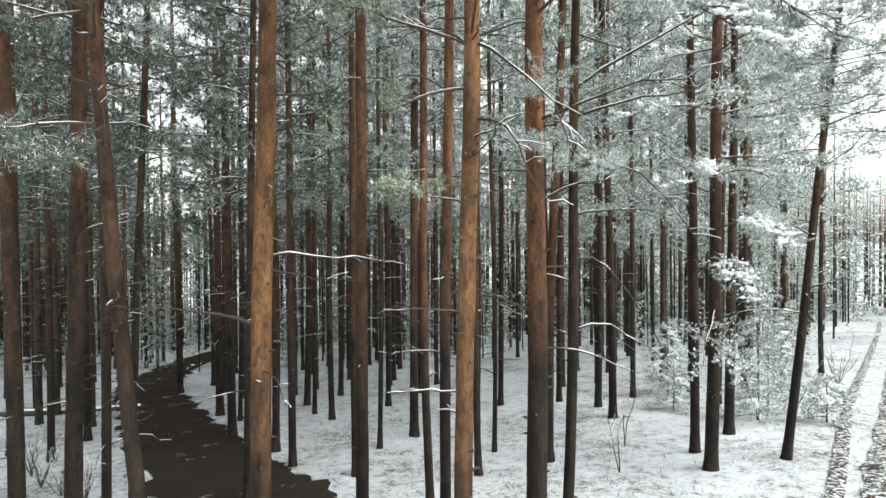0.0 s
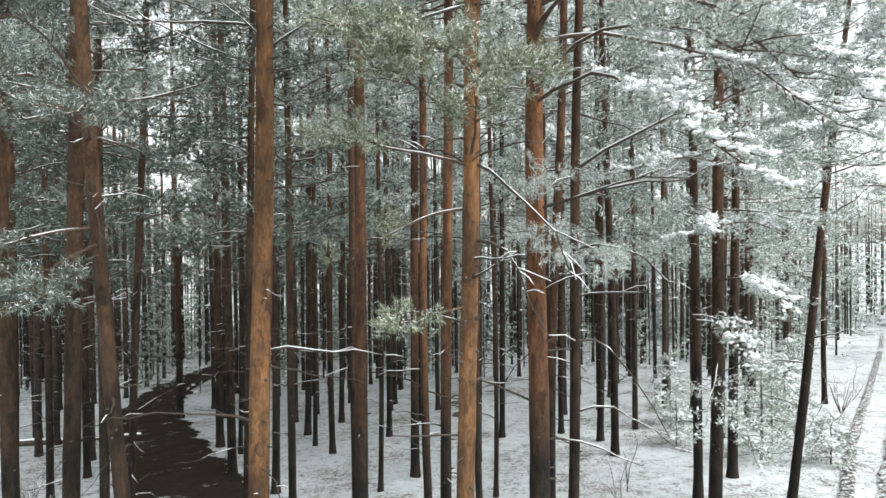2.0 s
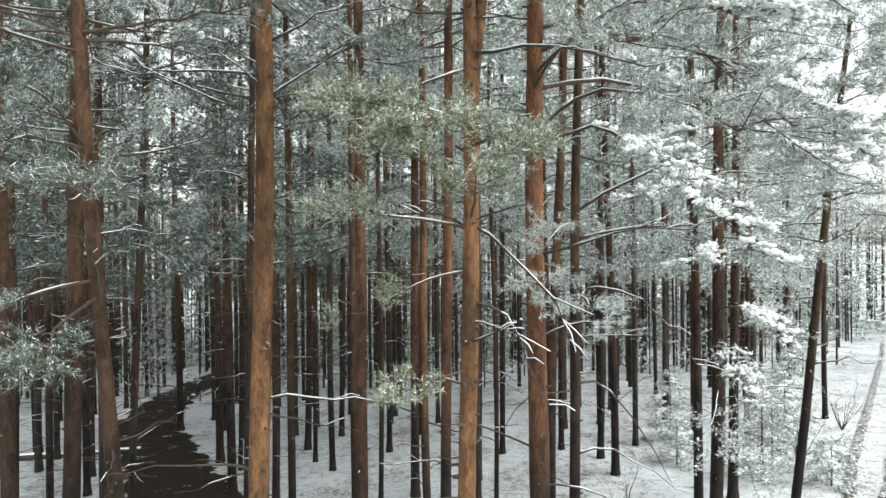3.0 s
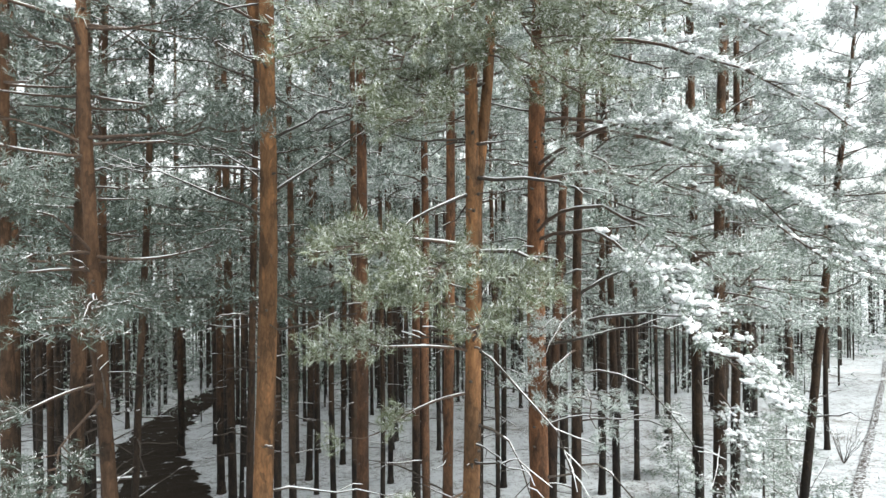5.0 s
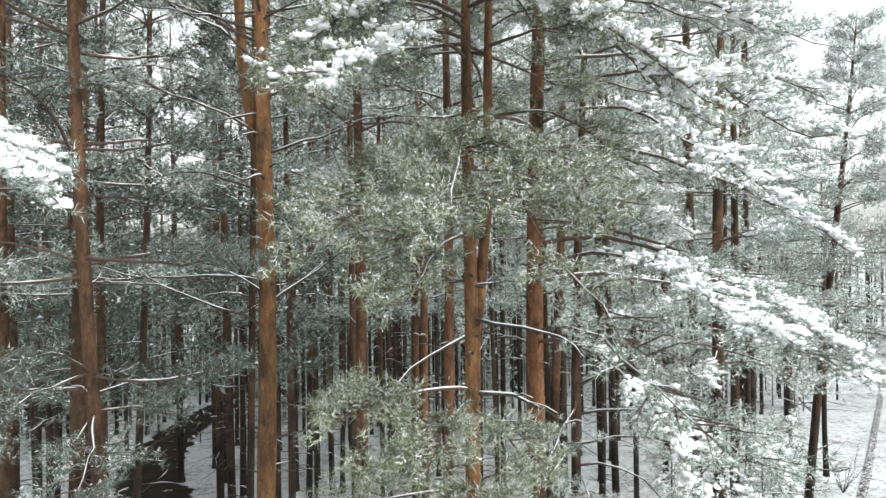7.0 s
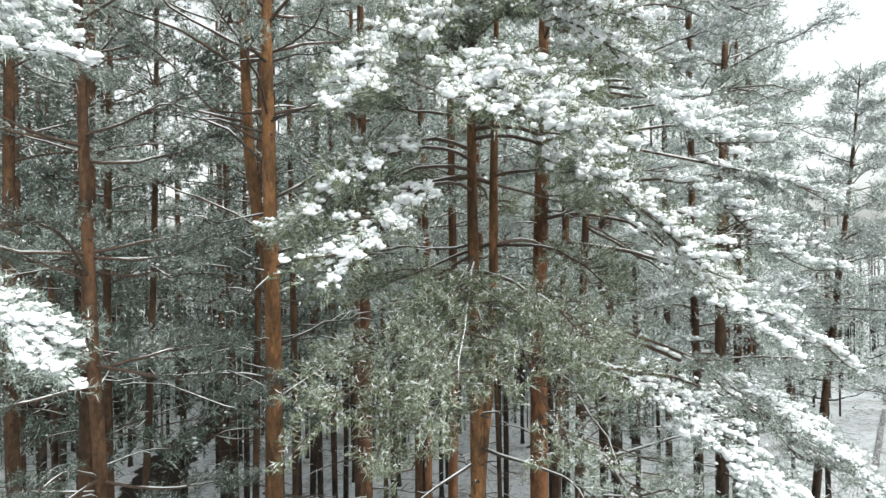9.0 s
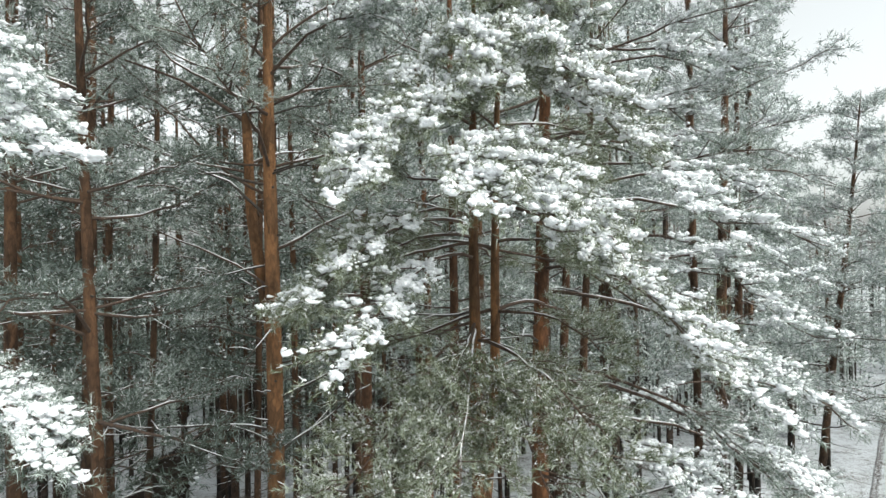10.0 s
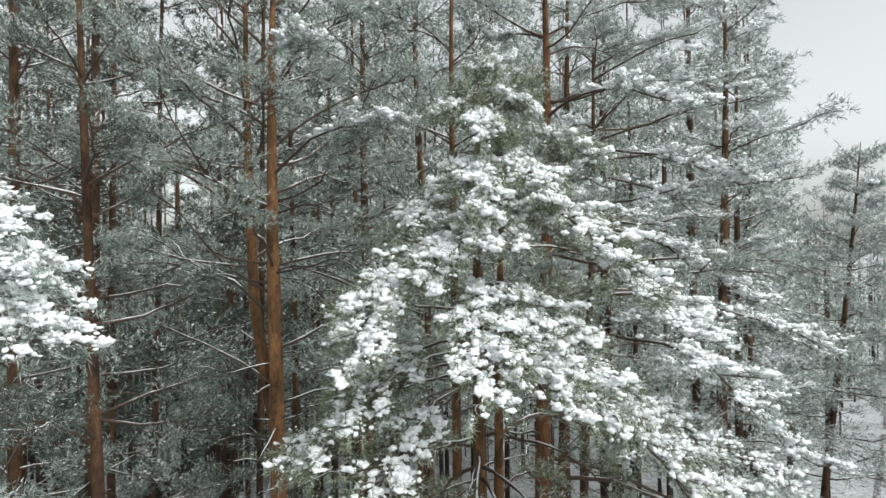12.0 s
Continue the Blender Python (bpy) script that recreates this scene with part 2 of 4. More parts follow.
def needles(buf, rng, at, way, size, count, width):
    """Brushes of needles: count thin blades round each shoot."""
    n = len(at)
    if not n:
        return
    u = rng.uniform(0, 1, (n, count, 1))
    spread = rng.standard_normal((n, count, 3))
    d = unit(way[:, None] * 0.75 + unit(spread) * 0.85)
    base = at[:, None] + way[:, None] * size[:, None, None] * u
    ln = size[:, None, None] * rng.uniform(0.35, 0.7, (n, count, 1))
    side = unit(np.cross(d, rng.standard_normal((n, count, 3)))) * width * (0.6 + 4 * size[:, None, None])
    v = np.stack([base - side, base + side, base + d * ln], 2)
    buf.add(v, np.arange(n * count * 3).reshape(-1, 3))


# ---- trees ----
def grow(rng, wood, leaf, snow, p0, p1, r0, twigs=8, tufts=6, load=0.5, arch=0.0, size=0.13, count=13, width=0.0065, sides=5, cover=0.75, longest=0.6, coarse=False, bare_to=0.42):
    """One limb from p0 to p1, with side twigs, shoots and the snow that lies on it."""
    p0, p1 = np.asarray(p0, float), np.asarray(p1, float)
    L = np.linalg.norm(p1 - p0)
    k = 4 if coarse else 9 if sides == 5 else 6
    u = np.linspace(0, 1, k)[:, None]
    wig = np.cumsum(rng.standard_normal((k, 3)), 0) * L * (0.022 if tufts else 0.045)
    wig -= wig[0]
    pts = p0 + (p1 - p0) * u + wig * u
    pts[:, 2] += arch * L * (4 * u * (1 - u))[:, 0]
    rad = r0 * (1 - 0.8 * u[:, 0]) + 0.002
    tube(wood, pts, rad, sides)
    if cover > 0:
        cut = rng.uniform(0.0, 0.25), rng.uniform(0.6, 1.0)
        a, b = int(cut[0] * k), max(int(cut[1] * k), int(cut[0] * k) + 2)
        if rng.uniform() < cover:
            seg = pts[a:b + 1].copy()
            if len(seg) >= 2:
                seg[:, 2] += rad[a:b + 1] * 0.8
                fade = np.minimum(1, np.minimum(np.arange(len(seg)), np.arange(len(seg))[::-1]) * 0.8 + 0.15)
                tube(snow, seg, (rad[a:b + 1] * rng.uniform(0.28, 0.5) + 0.0015) * fade, 4, rng, 0.25)
    along = unit(p1 - p0)
    flat = unit(np.cross(along, (0, 0, 1)))
    A, W = [], []
    for i in range(twigs):
        t = 1.0 if i == 0 else rng.uniform(bare_to, 1.0)
        q = t * (k - 1)
        j = min(int(q), k - 2)
        s = pts[j] + (pts[j + 1] - pts[j]) * (q - j)
        way = unit(along * rng.uniform(0.5, 1.0) + flat * rng.choice([-1, 1]) * rng.uniform(0.3, 0.8 if load > 0.8 else 1.1) * (0.3 if i == 0 else 1) + np.array([0, 0, rng.uniform(-0.15, 0.4)]))
        ln = min(max(L * rng.uniform(0.2, 0.38) * (1.25 - 0.6 * t), 0.16), longest * (0.7 if load > 0.8 else 1))
        e = s + way * ln + np.array([0, 0, -0.12 * load * ln])
        m = (s + e) / 2 + rng.standard_normal(3) * ln * 0.06 + np.array([0, 0, 0.05 * ln])
        if coarse:
            tube(wood, [s, e], [0.25 * r0 + 0.003, 0.003], 3)
        else:
            tube(wood, [s, m, e], [0.25 * r0 + 0.003, 0.18 * r0 + 0.003, 0.003], 3)
        if tufts:
            if not coarse:
                big = size / 0.17
                heavy = load > 0.8
                near = size < 0.16
                m_ = rng.poisson((8 if heavy and near else 16 if heavy else 9) * load)
                w = rng.uniform(0.1, 1.06, m_)[:, None]
                at = s + (e - s) * w + rng.standard_normal((m_, 3)) * np.array([0.05, 0.05, 0.02]) * big + np.array([0, 0, (0.045 if heavy else 0.035) * big])
                r_ = (0.011 + 0.022 * rng.uniform(0, 1, m_) ** 1.4) * big * (1 if heavy else 0.3 if near else 0.6)
                lumps(snow, rng, at, r_ * (1 if near else 1.4), 0.72, heavy and near, way)
                if heavy and near:
                    m_ = rng.poisson(6.0 * load)
                    w = rng.uniform(0.15, 1.05, m_)[:, None]
                    at = s + (e - s) * w + rng.standard_normal((m_, 3)) * np.array([0.035, 0.035, 0.012]) + np.array([0, 0, 0.04])
                    pillows(snow, rng, at, rng.uniform(0.018, 0.038, m_), way)
            v = rng.uniform(0.25, 1.0, tufts)
            v[0] = 1.0
            at = s + (e - s) * v[:, None] + rng.standard_normal((tufts, 3)) * 0.05 * (size / 0.13)
            A.append(at)
            W.append(unit(way + rng.standard_normal((tufts, 3)) * 0.55 + np.array([0, 0, -0.2 if load > 0.8 else 0.35])))
        elif cover > 0 and rng.uniform() < cover:
            tube(snow, np.array([s, m, e]) + np.array([0, 0, 0.006]), [0.005, 0.0055, 0.003], 3)
    if A:
        A, W = np.concatenate(A), np.concatenate(W)
        S = rng.uniform(0.75, 1.25, len(A)) * size
        needles(leaf, rng, A, W, S, count if load < 1.2 else int(count * 0.65), width)
        if size < 0.16:
            if load > 0.8:
                at = A[rng.uniform(0, 1, len(A)) < 0.6]
                lumps(snow, rng, at + np.array([0, 0, 0.25 * size]) + rng.standard_normal((len(at), 3)) * 0.02, rng.uniform(0.007, 0.019, len(at)), 0.75)
            needles(snow, rng, A + np.array([0, 0, 0.2 * size]), unit(W + np.array([0, 0, 0.3])), S * 0.6, int(count * (0.12 if load > 0.8 else 0.05 + 0.2 * load)), width * 0.9)
        elif size < 0.25 or load > 0.25:
            needles(snow, rng, A + np.array([0, 0, 0.3 * size]), unit(W + np.array([0, 0, 0.5])), S * 0.75, int(count * min(0.04 + 0.25 * load, 0.26)), width * 1.1)
        if coarse:
            at = A[rng.uniform(0, 1, len(A)) < load * 0.2]
            lumps(snow, rng, at + np.array([0, 0, 0.3 * size]), rng.uniform(0.12, 0.24, len(at)) * size, 0.6)
        elif load > 0.8:
            near = size < 0.16
            q = rng.uniform(0.4, 1.0, rng.poisson((12 if near else 22) * load)) * (k - 1)
            jj = np.minimum(q.astype(int), k - 2)
            at = pts[jj] + (pts[jj + 1] - pts[jj]) * (q - jj)[:, None] + rng.standard_normal((len(q), 3)) * np.array([0.04, 0.04, 0.012]) + np.array([0, 0, 0.05])
            if near:
                pillows(snow, rng, at, rng.uniform(0.02, 0.04, len(q)), along)
            else:
                lumps(snow, rng, at, rng.uniform(0.02, 0.05, len(q)), 0.72, False, along)


def land(x, y):
    """Height of the forest floor."""
    return -0.4 + 1.2 * math.tanh(0.045 * x) - 7 * math.tanh((y - 20) / 70)


TREE_LABEL = "tall Scots pine with snow-laden crown standing in snow"


def pine(x, y, dia, top, lean=0.0, lean_y=0.0, live=7.5, reach=1.8, limbs=26, dead=12, load=0.3, low=0.45, droop=0.1, rise=0.0, seed=1, fork=None, single=False, extra=(),
         label=TREE_LABEL, mat=None, leafage=None, twigs=8, tufts=6, size=0.13, count=13, width=0.0065, bias=(0.0, 0.0), dead_len=1.2, shape=0.5, joined=False, stubs=12, bare_to=0.42, sweep=0.0, group="pines of the wood"):
    """A pine with its foot on the forest floor. Heights are above the world's zero; single: each limb is a part of its own.
    extra: limbs given one by one, as (height, tip, radius, twigs, load, arch). fork: (height, dx, dy) of a second stem at the top."""
    rng = np.random.default_rng(seed)
    z0 = land(x, y)
    tree = tagged(new("pine_tree"), label, "tree", group)
    tree.location = (x, y, z0)
    H = top - z0
    bend = rng.uniform(-0.06, 0.06, 4)

    def axis(h):
        w = h / H
        return np.array([lean * h + sweep * (math.exp(-h / 3.5) - 1) + bend[0] * math.sin(3 * w * math.pi), lean_y * h + bend[1] * math.sin(2 * w * math.pi), h])

    def radius(h):
        w = h / H
        return dia / 2 * (1.0 + 0.35 * math.exp(-h / 0.25)) * max(1 - 0.42 * w - 0.5 * w ** 4, 0.06)

    trunk = Buf()
    hs = np.concatenate([[-0.15, 0.0, 0.12, 0.3, 0.6], np.linspace(1, H, 40 if single else 8 if joined else 16)])
    tube(trunk, [axis(max(h, 0)) + np.array([0, 0, min(h, 0)]) for h in hs], [radius(max(h, 0)) for h in hs], 16 if single else 7 if joined else 9, rng, 0.025)
    stems = [axis]
    if fork:
        fh, fx, fy = fork[0] - z0, fork[1], fork[2]

        def second(h):
            w = min(max((h - fh) / 2.5, 0), 1)
            s = w * w * (3 - 2 * w)
            return axis(h) + np.array([fx, fy, 0]) * (s + max(h - fh - 2.5, 0) * 0.1)

        fs = np.linspace(fh - 0.5, H * 0.94, 22)
        tube(trunk, [second(h) for h in fs], [radius(h) * 0.85 for h in fs], 12, rng, 0.03)
        stems.append(second)
    trunk_ob = part("trunk", trunk, mat or BARK, tree)
    wood, leaf, snow, bare = Buf(), Buf(), Buf(), Buf()
    jobs = []

    def dead_limb(a, tip, r, tw, arch, cover):
        b_ = bare if joined else Buf()
        s_ = Buf() if single else snow
        grow(rng, b_, leaf, s_, a, tip, r, tw, 0, 0, arch, sides=3 if joined else 4, cover=cover, coarse=joined)
        if not joined:
            ob = part("dead_branch", b_, DEAD, tree, "bare dead branch lined with snow")
            if single and s_.n:
                part("snow", s_, SNOW, ob, kind="stuff")

    for i in range(limbs):
        w = ((i // 5) * 5 + 2.5 + rng.uniform(-0.9, 0.9)) / (limbs + 2)
        h = live - z0 + (H - (live - z0)) * w * 0.985
        az = (i % 5) * 1.257 + (i // 5) * 0.7 + rng.uniform(-0.35, 0.35)
        ln = reach * min(0.55 + 2.2 * w, 1) * max(1 - w, 0.02) ** shape * rng.uniform(0.7, 1.15) + 0.18
        up = rise + 0.7 * w + rng.uniform(-0.12, 0.2) - droop
        a = stems[i % len(stems)](h)
        tip = a + np.array([math.cos(az) + bias[0], math.sin(az) + bias[1], up]) * ln
        jobs.append((a, tip, 0.008 + 0.007 * ln, max(int(twigs * (0.45 + 0.55 * ln / reach)), 3), load * (low + (1 - low) * 1.5 * w) * rng.uniform(0.5, 1.4), rng.uniform(-0.08, 0.14)))
    for h, tip, r, tw, ld, arch in extra:
        jobs.append((axis(h - z0), np.array(tip) - np.array([x, y, z0]), r * 0.8, tw, ld, arch))
    for a, tip, r, tw, ld, arch in jobs:
        if tw <= 0:
            dead_limb(a, tip, r, -tw, arch, 1.0)
            continue
        w_ = wood if joined else Buf()
        l_, s_ = (Buf(), Buf()) if single else (leaf, snow)
        grow(rng, w_, l_, s_, a, tip, r, tw, tufts, ld, arch, size, count, width, 3 if joined else 5 if single else 4, coarse=joined, bare_to=bare_to)
        if not joined:
            ob = part("limb", w_, LIMB, tree)
        if single:
            part("needles", l_, leafage or RIMED, ob, smooth=False, kind="stuff")
            if s_.n:
                part("snow", s_, SNOW, ob, kind="stuff")
    for i in range(dead):
        h = rng.uniform(0.16, 1.0) ** 0.8 * (live - z0 + 1.0)
        az = rng.uniform(0, 2 * math.pi)
        ln = rng.uniform(0.15, 1.0) ** 1.6 * dead_len + 0.12
        a = axis(h)
        tip = a + np.array([math.cos(az), math.sin(az), rng.uniform(-0.3, 0.35)]) * ln
        dead_limb(a, tip, 0.007 + 0.007 * ln, rng.integers(0, 4) if ln > 0.5 else 0, rng.uniform(-0.05, 0.12), 0.5 if single else 0.35)
    if single:
        for i in range(stubs):
            h, az, b_ = rng.uniform(1.2, H * 0.72), rng.uniform(math.pi * 0.9, math.pi * 2.1), Buf()
            way = np.array([math.cos(az), math.sin(az), rng.uniform(-0.2, 0.5)])
            a, r = axis(h), radius(h)
            ln = r + rng.uniform(0.015, 0.09)
            tube(b_, [a + way * r * 0.5, a + way * (r + 0.005), a + way * ln], [0.022, 0.017, 0.009], 7, rng, 0.15)
            part("branch_stub", b_, DEAD, tree)
    if joined:
        part("deadwood", bare, DEAD, tree, "bare dead branches lined with snow", kind="stuff")
        part("branchwork", wood, LIMB, tree, kind="stuff")
    if not single:
        part("crown", leaf, leafage or RIMED, tree, smooth=False, kind="stuff")
        part("snow", snow, SNOW, tree, kind="stuff")
    return tree


# ---- forest floor and tracks ----
def axis_steps(lo, near_lo, near_hi, hi, fine, coarse):
    return np.concatenate([np.arange(lo, near_lo, coarse), np.arange(near_lo, near_hi, fine), np.arange(near_hi, hi + coarse, coarse)])


def make_ground():
    xs, ys = axis_steps(-900, -30, 34, 900, 0.4, 30), axis_steps(-120, -30, 60, 1500, 0.4, 30)
    v = [(x, y, land(x, y) + (0.09 * noise.noise((x * 0.4, y * 0.4, 0)) + 0.05 * noise.noise((x * 1.3, y * 1.3, 3)) if abs(x) < 40 and y < 70 else 0)) for y in ys for x in xs]
    nx = len(xs)
    i, j = np.meshgrid(np.arange(len(ys) - 1), np.arange(nx - 1), indexing="ij")
    p = i * nx + j
    f = np.stack([np.stack([p, p + 1, p + nx + 1], -1), np.stack([p, p + nx + 1, p + nx], -1)], 2)
    b = Buf()
    b.add(v, f)
    tagged(new("ground", b.mesh("ground", GROUND)), "forest floor under patchy snow with brown litter showing", "ground", kind="structure")


def strip(name, line, half, mat, label, seed, lift=0.1, category="track"):
    """A track of ragged edges along a bent line, laid over the floor."""
    rng = np.random.default_rng(seed)
    line = np.array(line, float)
    d = np.concatenate([[0], np.cumsum(np.linalg.norm(np.diff(line, axis=0), axis=1))])
    s = np.arange(0, d[-1], 0.15)
    c = np.stack([np.interp(s, d, line[:, 0]), np.interp(s, d, line[:, 1])], -1)
    for _ in range(60):
        c[1:-1] = (c[:-2] + 2 * c[1:-1] + c[2:]) / 4
    t = unit(np.gradient(c, axis=0))
    nrm = np.stack([-t[:, 1], t[:, 0]], -1)
    cols = np.linspace(-1, 1, 11)
    v = []
    for k, (q, m) in enumerate(zip(c, nrm)):
        wl = half * (1 + 0.28 * noise.noise((s[k] * 0.7, seed, 0)) + 0.16 * noise.noise((s[k] * 2.3, seed, 5)) + 0.16 * noise.noise((s[k] * 5.5, seed, 6)))
        wr = half * (1 + 0.28 * noise.noise((s[k] * 0.7, seed, 9)) + 0.16 * noise.noise((s[k] * 2.3, seed, 14)) + 0.16 * noise.noise((s[k] * 5.5, seed, 15)))
        for a in cols:
            x, y = q + m * a * (wl if a > 0 else wr)
            edge = 1 - abs(a) ** 4
            z = land(x, y) + 0.09 * noise.noise((x * 0.4, y * 0.4, 0)) + 0.05 * noise.noise((x * 1.3, y * 1.3, 3))
            v.append((x, y, z + lift * edge + 0.03 * (1 - edge) + 0.02 * noise.noise((x * 3, y * 3, 8)) * edge))
    i, j = np.meshgrid(np.arange(len(c) - 1), np.arange(10), indexing="ij")
    p = i * 11 + j
    f = np.stack([np.stack([p, p + 1, p + 12], -1), np.stack([p, p + 12, p + 11], -1)], 2)[..., ::-1]
    b = Buf()
    b.add(v, f)
    tagged(new(name, b.mesh(name, mat)), label, category, kind="structure")


make_ground()
TRACK = [(22, -29), (14, -12), (7, 0), (2.0, 6), (-1.6, 10.4), (-4.9, 14.7), (-8.4, 19.7), (-12.2, 26), (-17.9, 35.4), (-20.6, 44), (-21.9, 51), (-22.5, 60)]


def on_track(x, y, gap):
    return y < 60 and abs(x - np.interp(y, [q[1] for q in TRACK], [q[0] for q in TRACK])) < gap


strip("dirt_track", TRACK, 1.7, SOIL, "dark wet earth track through the snowy wood", 3)
strip("wheel_rut", [(-16, -29), (-8, -14), (0, -1), (5.7, 9.0), (7.95, 12.3), (10.1, 15.4), (13.8, 20.8), (19.6, 28.5), (36.6, 51.4), (60, 84)], 0.17, RUT, "thawed brown wheel rut in the snowy road", 5, 0.045)
strip("wheel_rut", [(-14.4, -29), (-6.6, -14), (1.2, -1), (6.8, 9.0), (8.95, 12.2), (10.75, 14.6), (14.3, 19.2), (21.2, 28.4), (38.6, 51.4), (62.4, 84)], 0.45, RUT, "thawed brown wheel rut in the snowy road", 6, 0.045)

# ---- the pines that the camera climbs past ----
NEAR = dict(single=True, twigs=12, tufts=11, count=27, size=0.125, width=0.0027)
FARTHER = dict(single=True, twigs=11, tufts=6, count=16, size=0.2, width=0.0048)
# forked orange pine
pine(-2.23, 8.1, 0.29, 17.8, 0.02, -0.02, live=13.0, rise=0.25, bare_to=0.6, stubs=30, reach=2.3, limbs=34, dead=34, load=0.75, low=0.15, leafage=RIMED, seed=11, fork=(10.6, -0.36, 0.3), dead_len=1.5,
     extra=[(5.8, (-0.45, 8.3, 5.75), 0.022, -2, 0, 0.06), (9.3, (-3.4, 7.6, 9.9), 0.022, -4, 0, 0.08), (9.6, (-1.0, 7.9, 10.2), 0.025, -3, 0, 0.03), (10.3, (-0.7, 7.8, 10.6), 0.025, -4, 0, 0.05),
            (9.9, (-3.7, 7.9, 10.3), 0.024, -4, 0, 0.02), (12.2, (-0.3, 7.6, 13.1), 0.026, 8, 0.5, -0.05), (11.7, (-4.0, 8.2, 12.7), 0.024, 8, 0.4, 0.05), (11.5, (-0.9, 7.7, 11.9), 0.024, -4, 0, 0.0), (12.6, (-3.5, 7.8, 13.6), 0.024, -5, 0, 0.05), (12.9, (-4.0, 8.2, 14.2), 0.026, 12, 0.4, -0.05), (14.0, (-3.9, 7.6, 15.2), 0.028, 12, 0.6, -0.05),
            (14.4, (-0.35, 7.0, 14.8), 0.028, 20, 1.5, 0.14), (15.4, (-1.2, 6.7, 15.7), 0.026, 20, 1.6, 0.12), (15.0, (-2.9, 6.9, 15.2), 0.024, 14, 0.8, 0.1)],
     label="forked Scots pine with bare orange trunk and thin crown", **NEAR)
# low snow-laden pine in the middle
pine(0.39, 6.2, 0.2, 15.3, 0.013, 0.0, live=10.6, reach=1.7, limbs=34, dead=30, load=0.36, low=0.5, droop=0.42, leafage=GREEN, stubs=46, seed=12, fork=(8.7, 0.2, 0.1), dead_len=0.8, bias=(0.1, 0.22), shape=0.8,
     extra=[(8.87, (1.53, 5.75, 8.72), 0.028, -3, 0, 0.05), (9.45, (-0.4, 5.6, 8.9), 0.022, -3, 0, 0.05), (7.95, (1.35, 5.5, 6.9), 0.02, -4, 0, 0.1), (7.5, (-0.6, 6.0, 7.15), 0.02, 4, 0.3, 0.05), (7.9, (-0.7, 5.6, 8.2), 0.02, 10, 0.35, 0.02), (8.3, (-0.35, 5.0, 8.5), 0.02, 12, 0.35, 0.02),
            (8.0, (0.5, 5.0, 8.3), 0.02, 10, 0.35, 0.02), (7.2, (1.5, 5.7, 6.4), 0.02, -4, 0, 0.12), (6.55, (-0.2, 5.6, 6.4), 0.014, 7, 0.4, 0.02), (9.6, (1.7, 5.5, 9.1), 0.024, -3, 0, 0.05),
            (8.9, (-0.65, 5.2, 8.95), 0.022, 20, 0.4, 0.06), (8.8, (0.15, 4.8, 8.65), 0.022, 20, 0.4, 0.06), (8.7, (1.0, 5.1, 8.5), 0.022, 18, 0.45, 0.06), (10.4, (-0.2, 5.0, 9.8), 0.02, 14, 0.45, 0.1),
            (11.4, (0.5, 4.5, 10.5), 0.022, 24, 0.79, 0.12), (11.3, (-0.6, 4.8, 10.55), 0.022, 24, 0.78, 0.12), (11.3, (1.5, 4.9, 10.5), 0.022, 24, 0.78, 0.12), (11.2, (-0.05, 4.6, 10.35), 0.022, 22, 0.78, 0.12), (11.2, (1.05, 4.6, 10.35), 0.022, 22, 0.79, 0.12),
            # skirt of the snowy cone
            (12.5, (-0.94, 5.1, 11.85), 0.024, 20, 1.1, 0.16), (12.3, (-0.85, 5.5, 11.7), 0.022, 16, 0.7, 0.14), (12.1, (-0.4, 4.45, 11.4), 0.022, 14, 1.3, 0.14), (12.4, (-0.6, 4.8, 11.75), 0.022, 14, 0.95, 0.16),
            (12.7, (2.35, 5.0, 11.45), 0.026, 24, 1.6, 0.14), (12.6, (1.9, 4.9, 11.6), 0.024, 18, 1.4, 0.14),
            # the great bough towards the open side
            (13.0, (1.24, 4.5, 12.35), 0.026, 26, 1.8, 0.2), (13.0, (0.85, 4.4, 12.45), 0.026, 24, 1.8, 0.19), (13.0, (0.42, 4.5, 12.5), 0.024, 22, 1.7, 0.18),
            # upper whorls
            (13.5, (-0.27, 4.8, 12.72), 0.024, 24, 1.7, 0.2), (13.4, (-0.55, 5.3, 12.75), 0.022, 18, 1.4, 0.18), (13.7, (0.15, 4.9, 13.2), 0.02, 16, 1.4, 0.16), (13.9, (0.72, 4.85, 13.35), 0.022, 20, 1.6, 0.16),
            (13.9, (1.45, 4.9, 13.35), 0.024, 22, 1.6, 0.16), (13.7, (1.8, 5.4, 13.1), 0.022, 18, 1.5, 0.14), (14.3, (0.5, 5.1, 13.85), 0.018, 16, 1.6, 0.14), (14.3, (1.12, 5.1, 13.85), 0.018, 16, 1.6, 0.14),
            (14.4, (-0.05, 5.5, 13.8), 0.018, 14, 1.4, 0.12), (14.6, (1.5, 5.7, 14.2), 0.018, 14, 1.5, 0.12), (14.8, (0.65, 5.5, 14.5), 0.016, 14, 1.5, 0.1), (14.9, (0.25, 5.8, 14.7), 0.014, 10, 1.2, 0.1),
            (15.0, (0.95, 5.8, 14.75), 0.014, 12, 1.4, 0.08), (15.2, (0.6, 6.0, 15.15), 0.012, 10, 1.2, 0.05)],
     label="Scots pine with low dense crown under heavy snow", **NEAR)
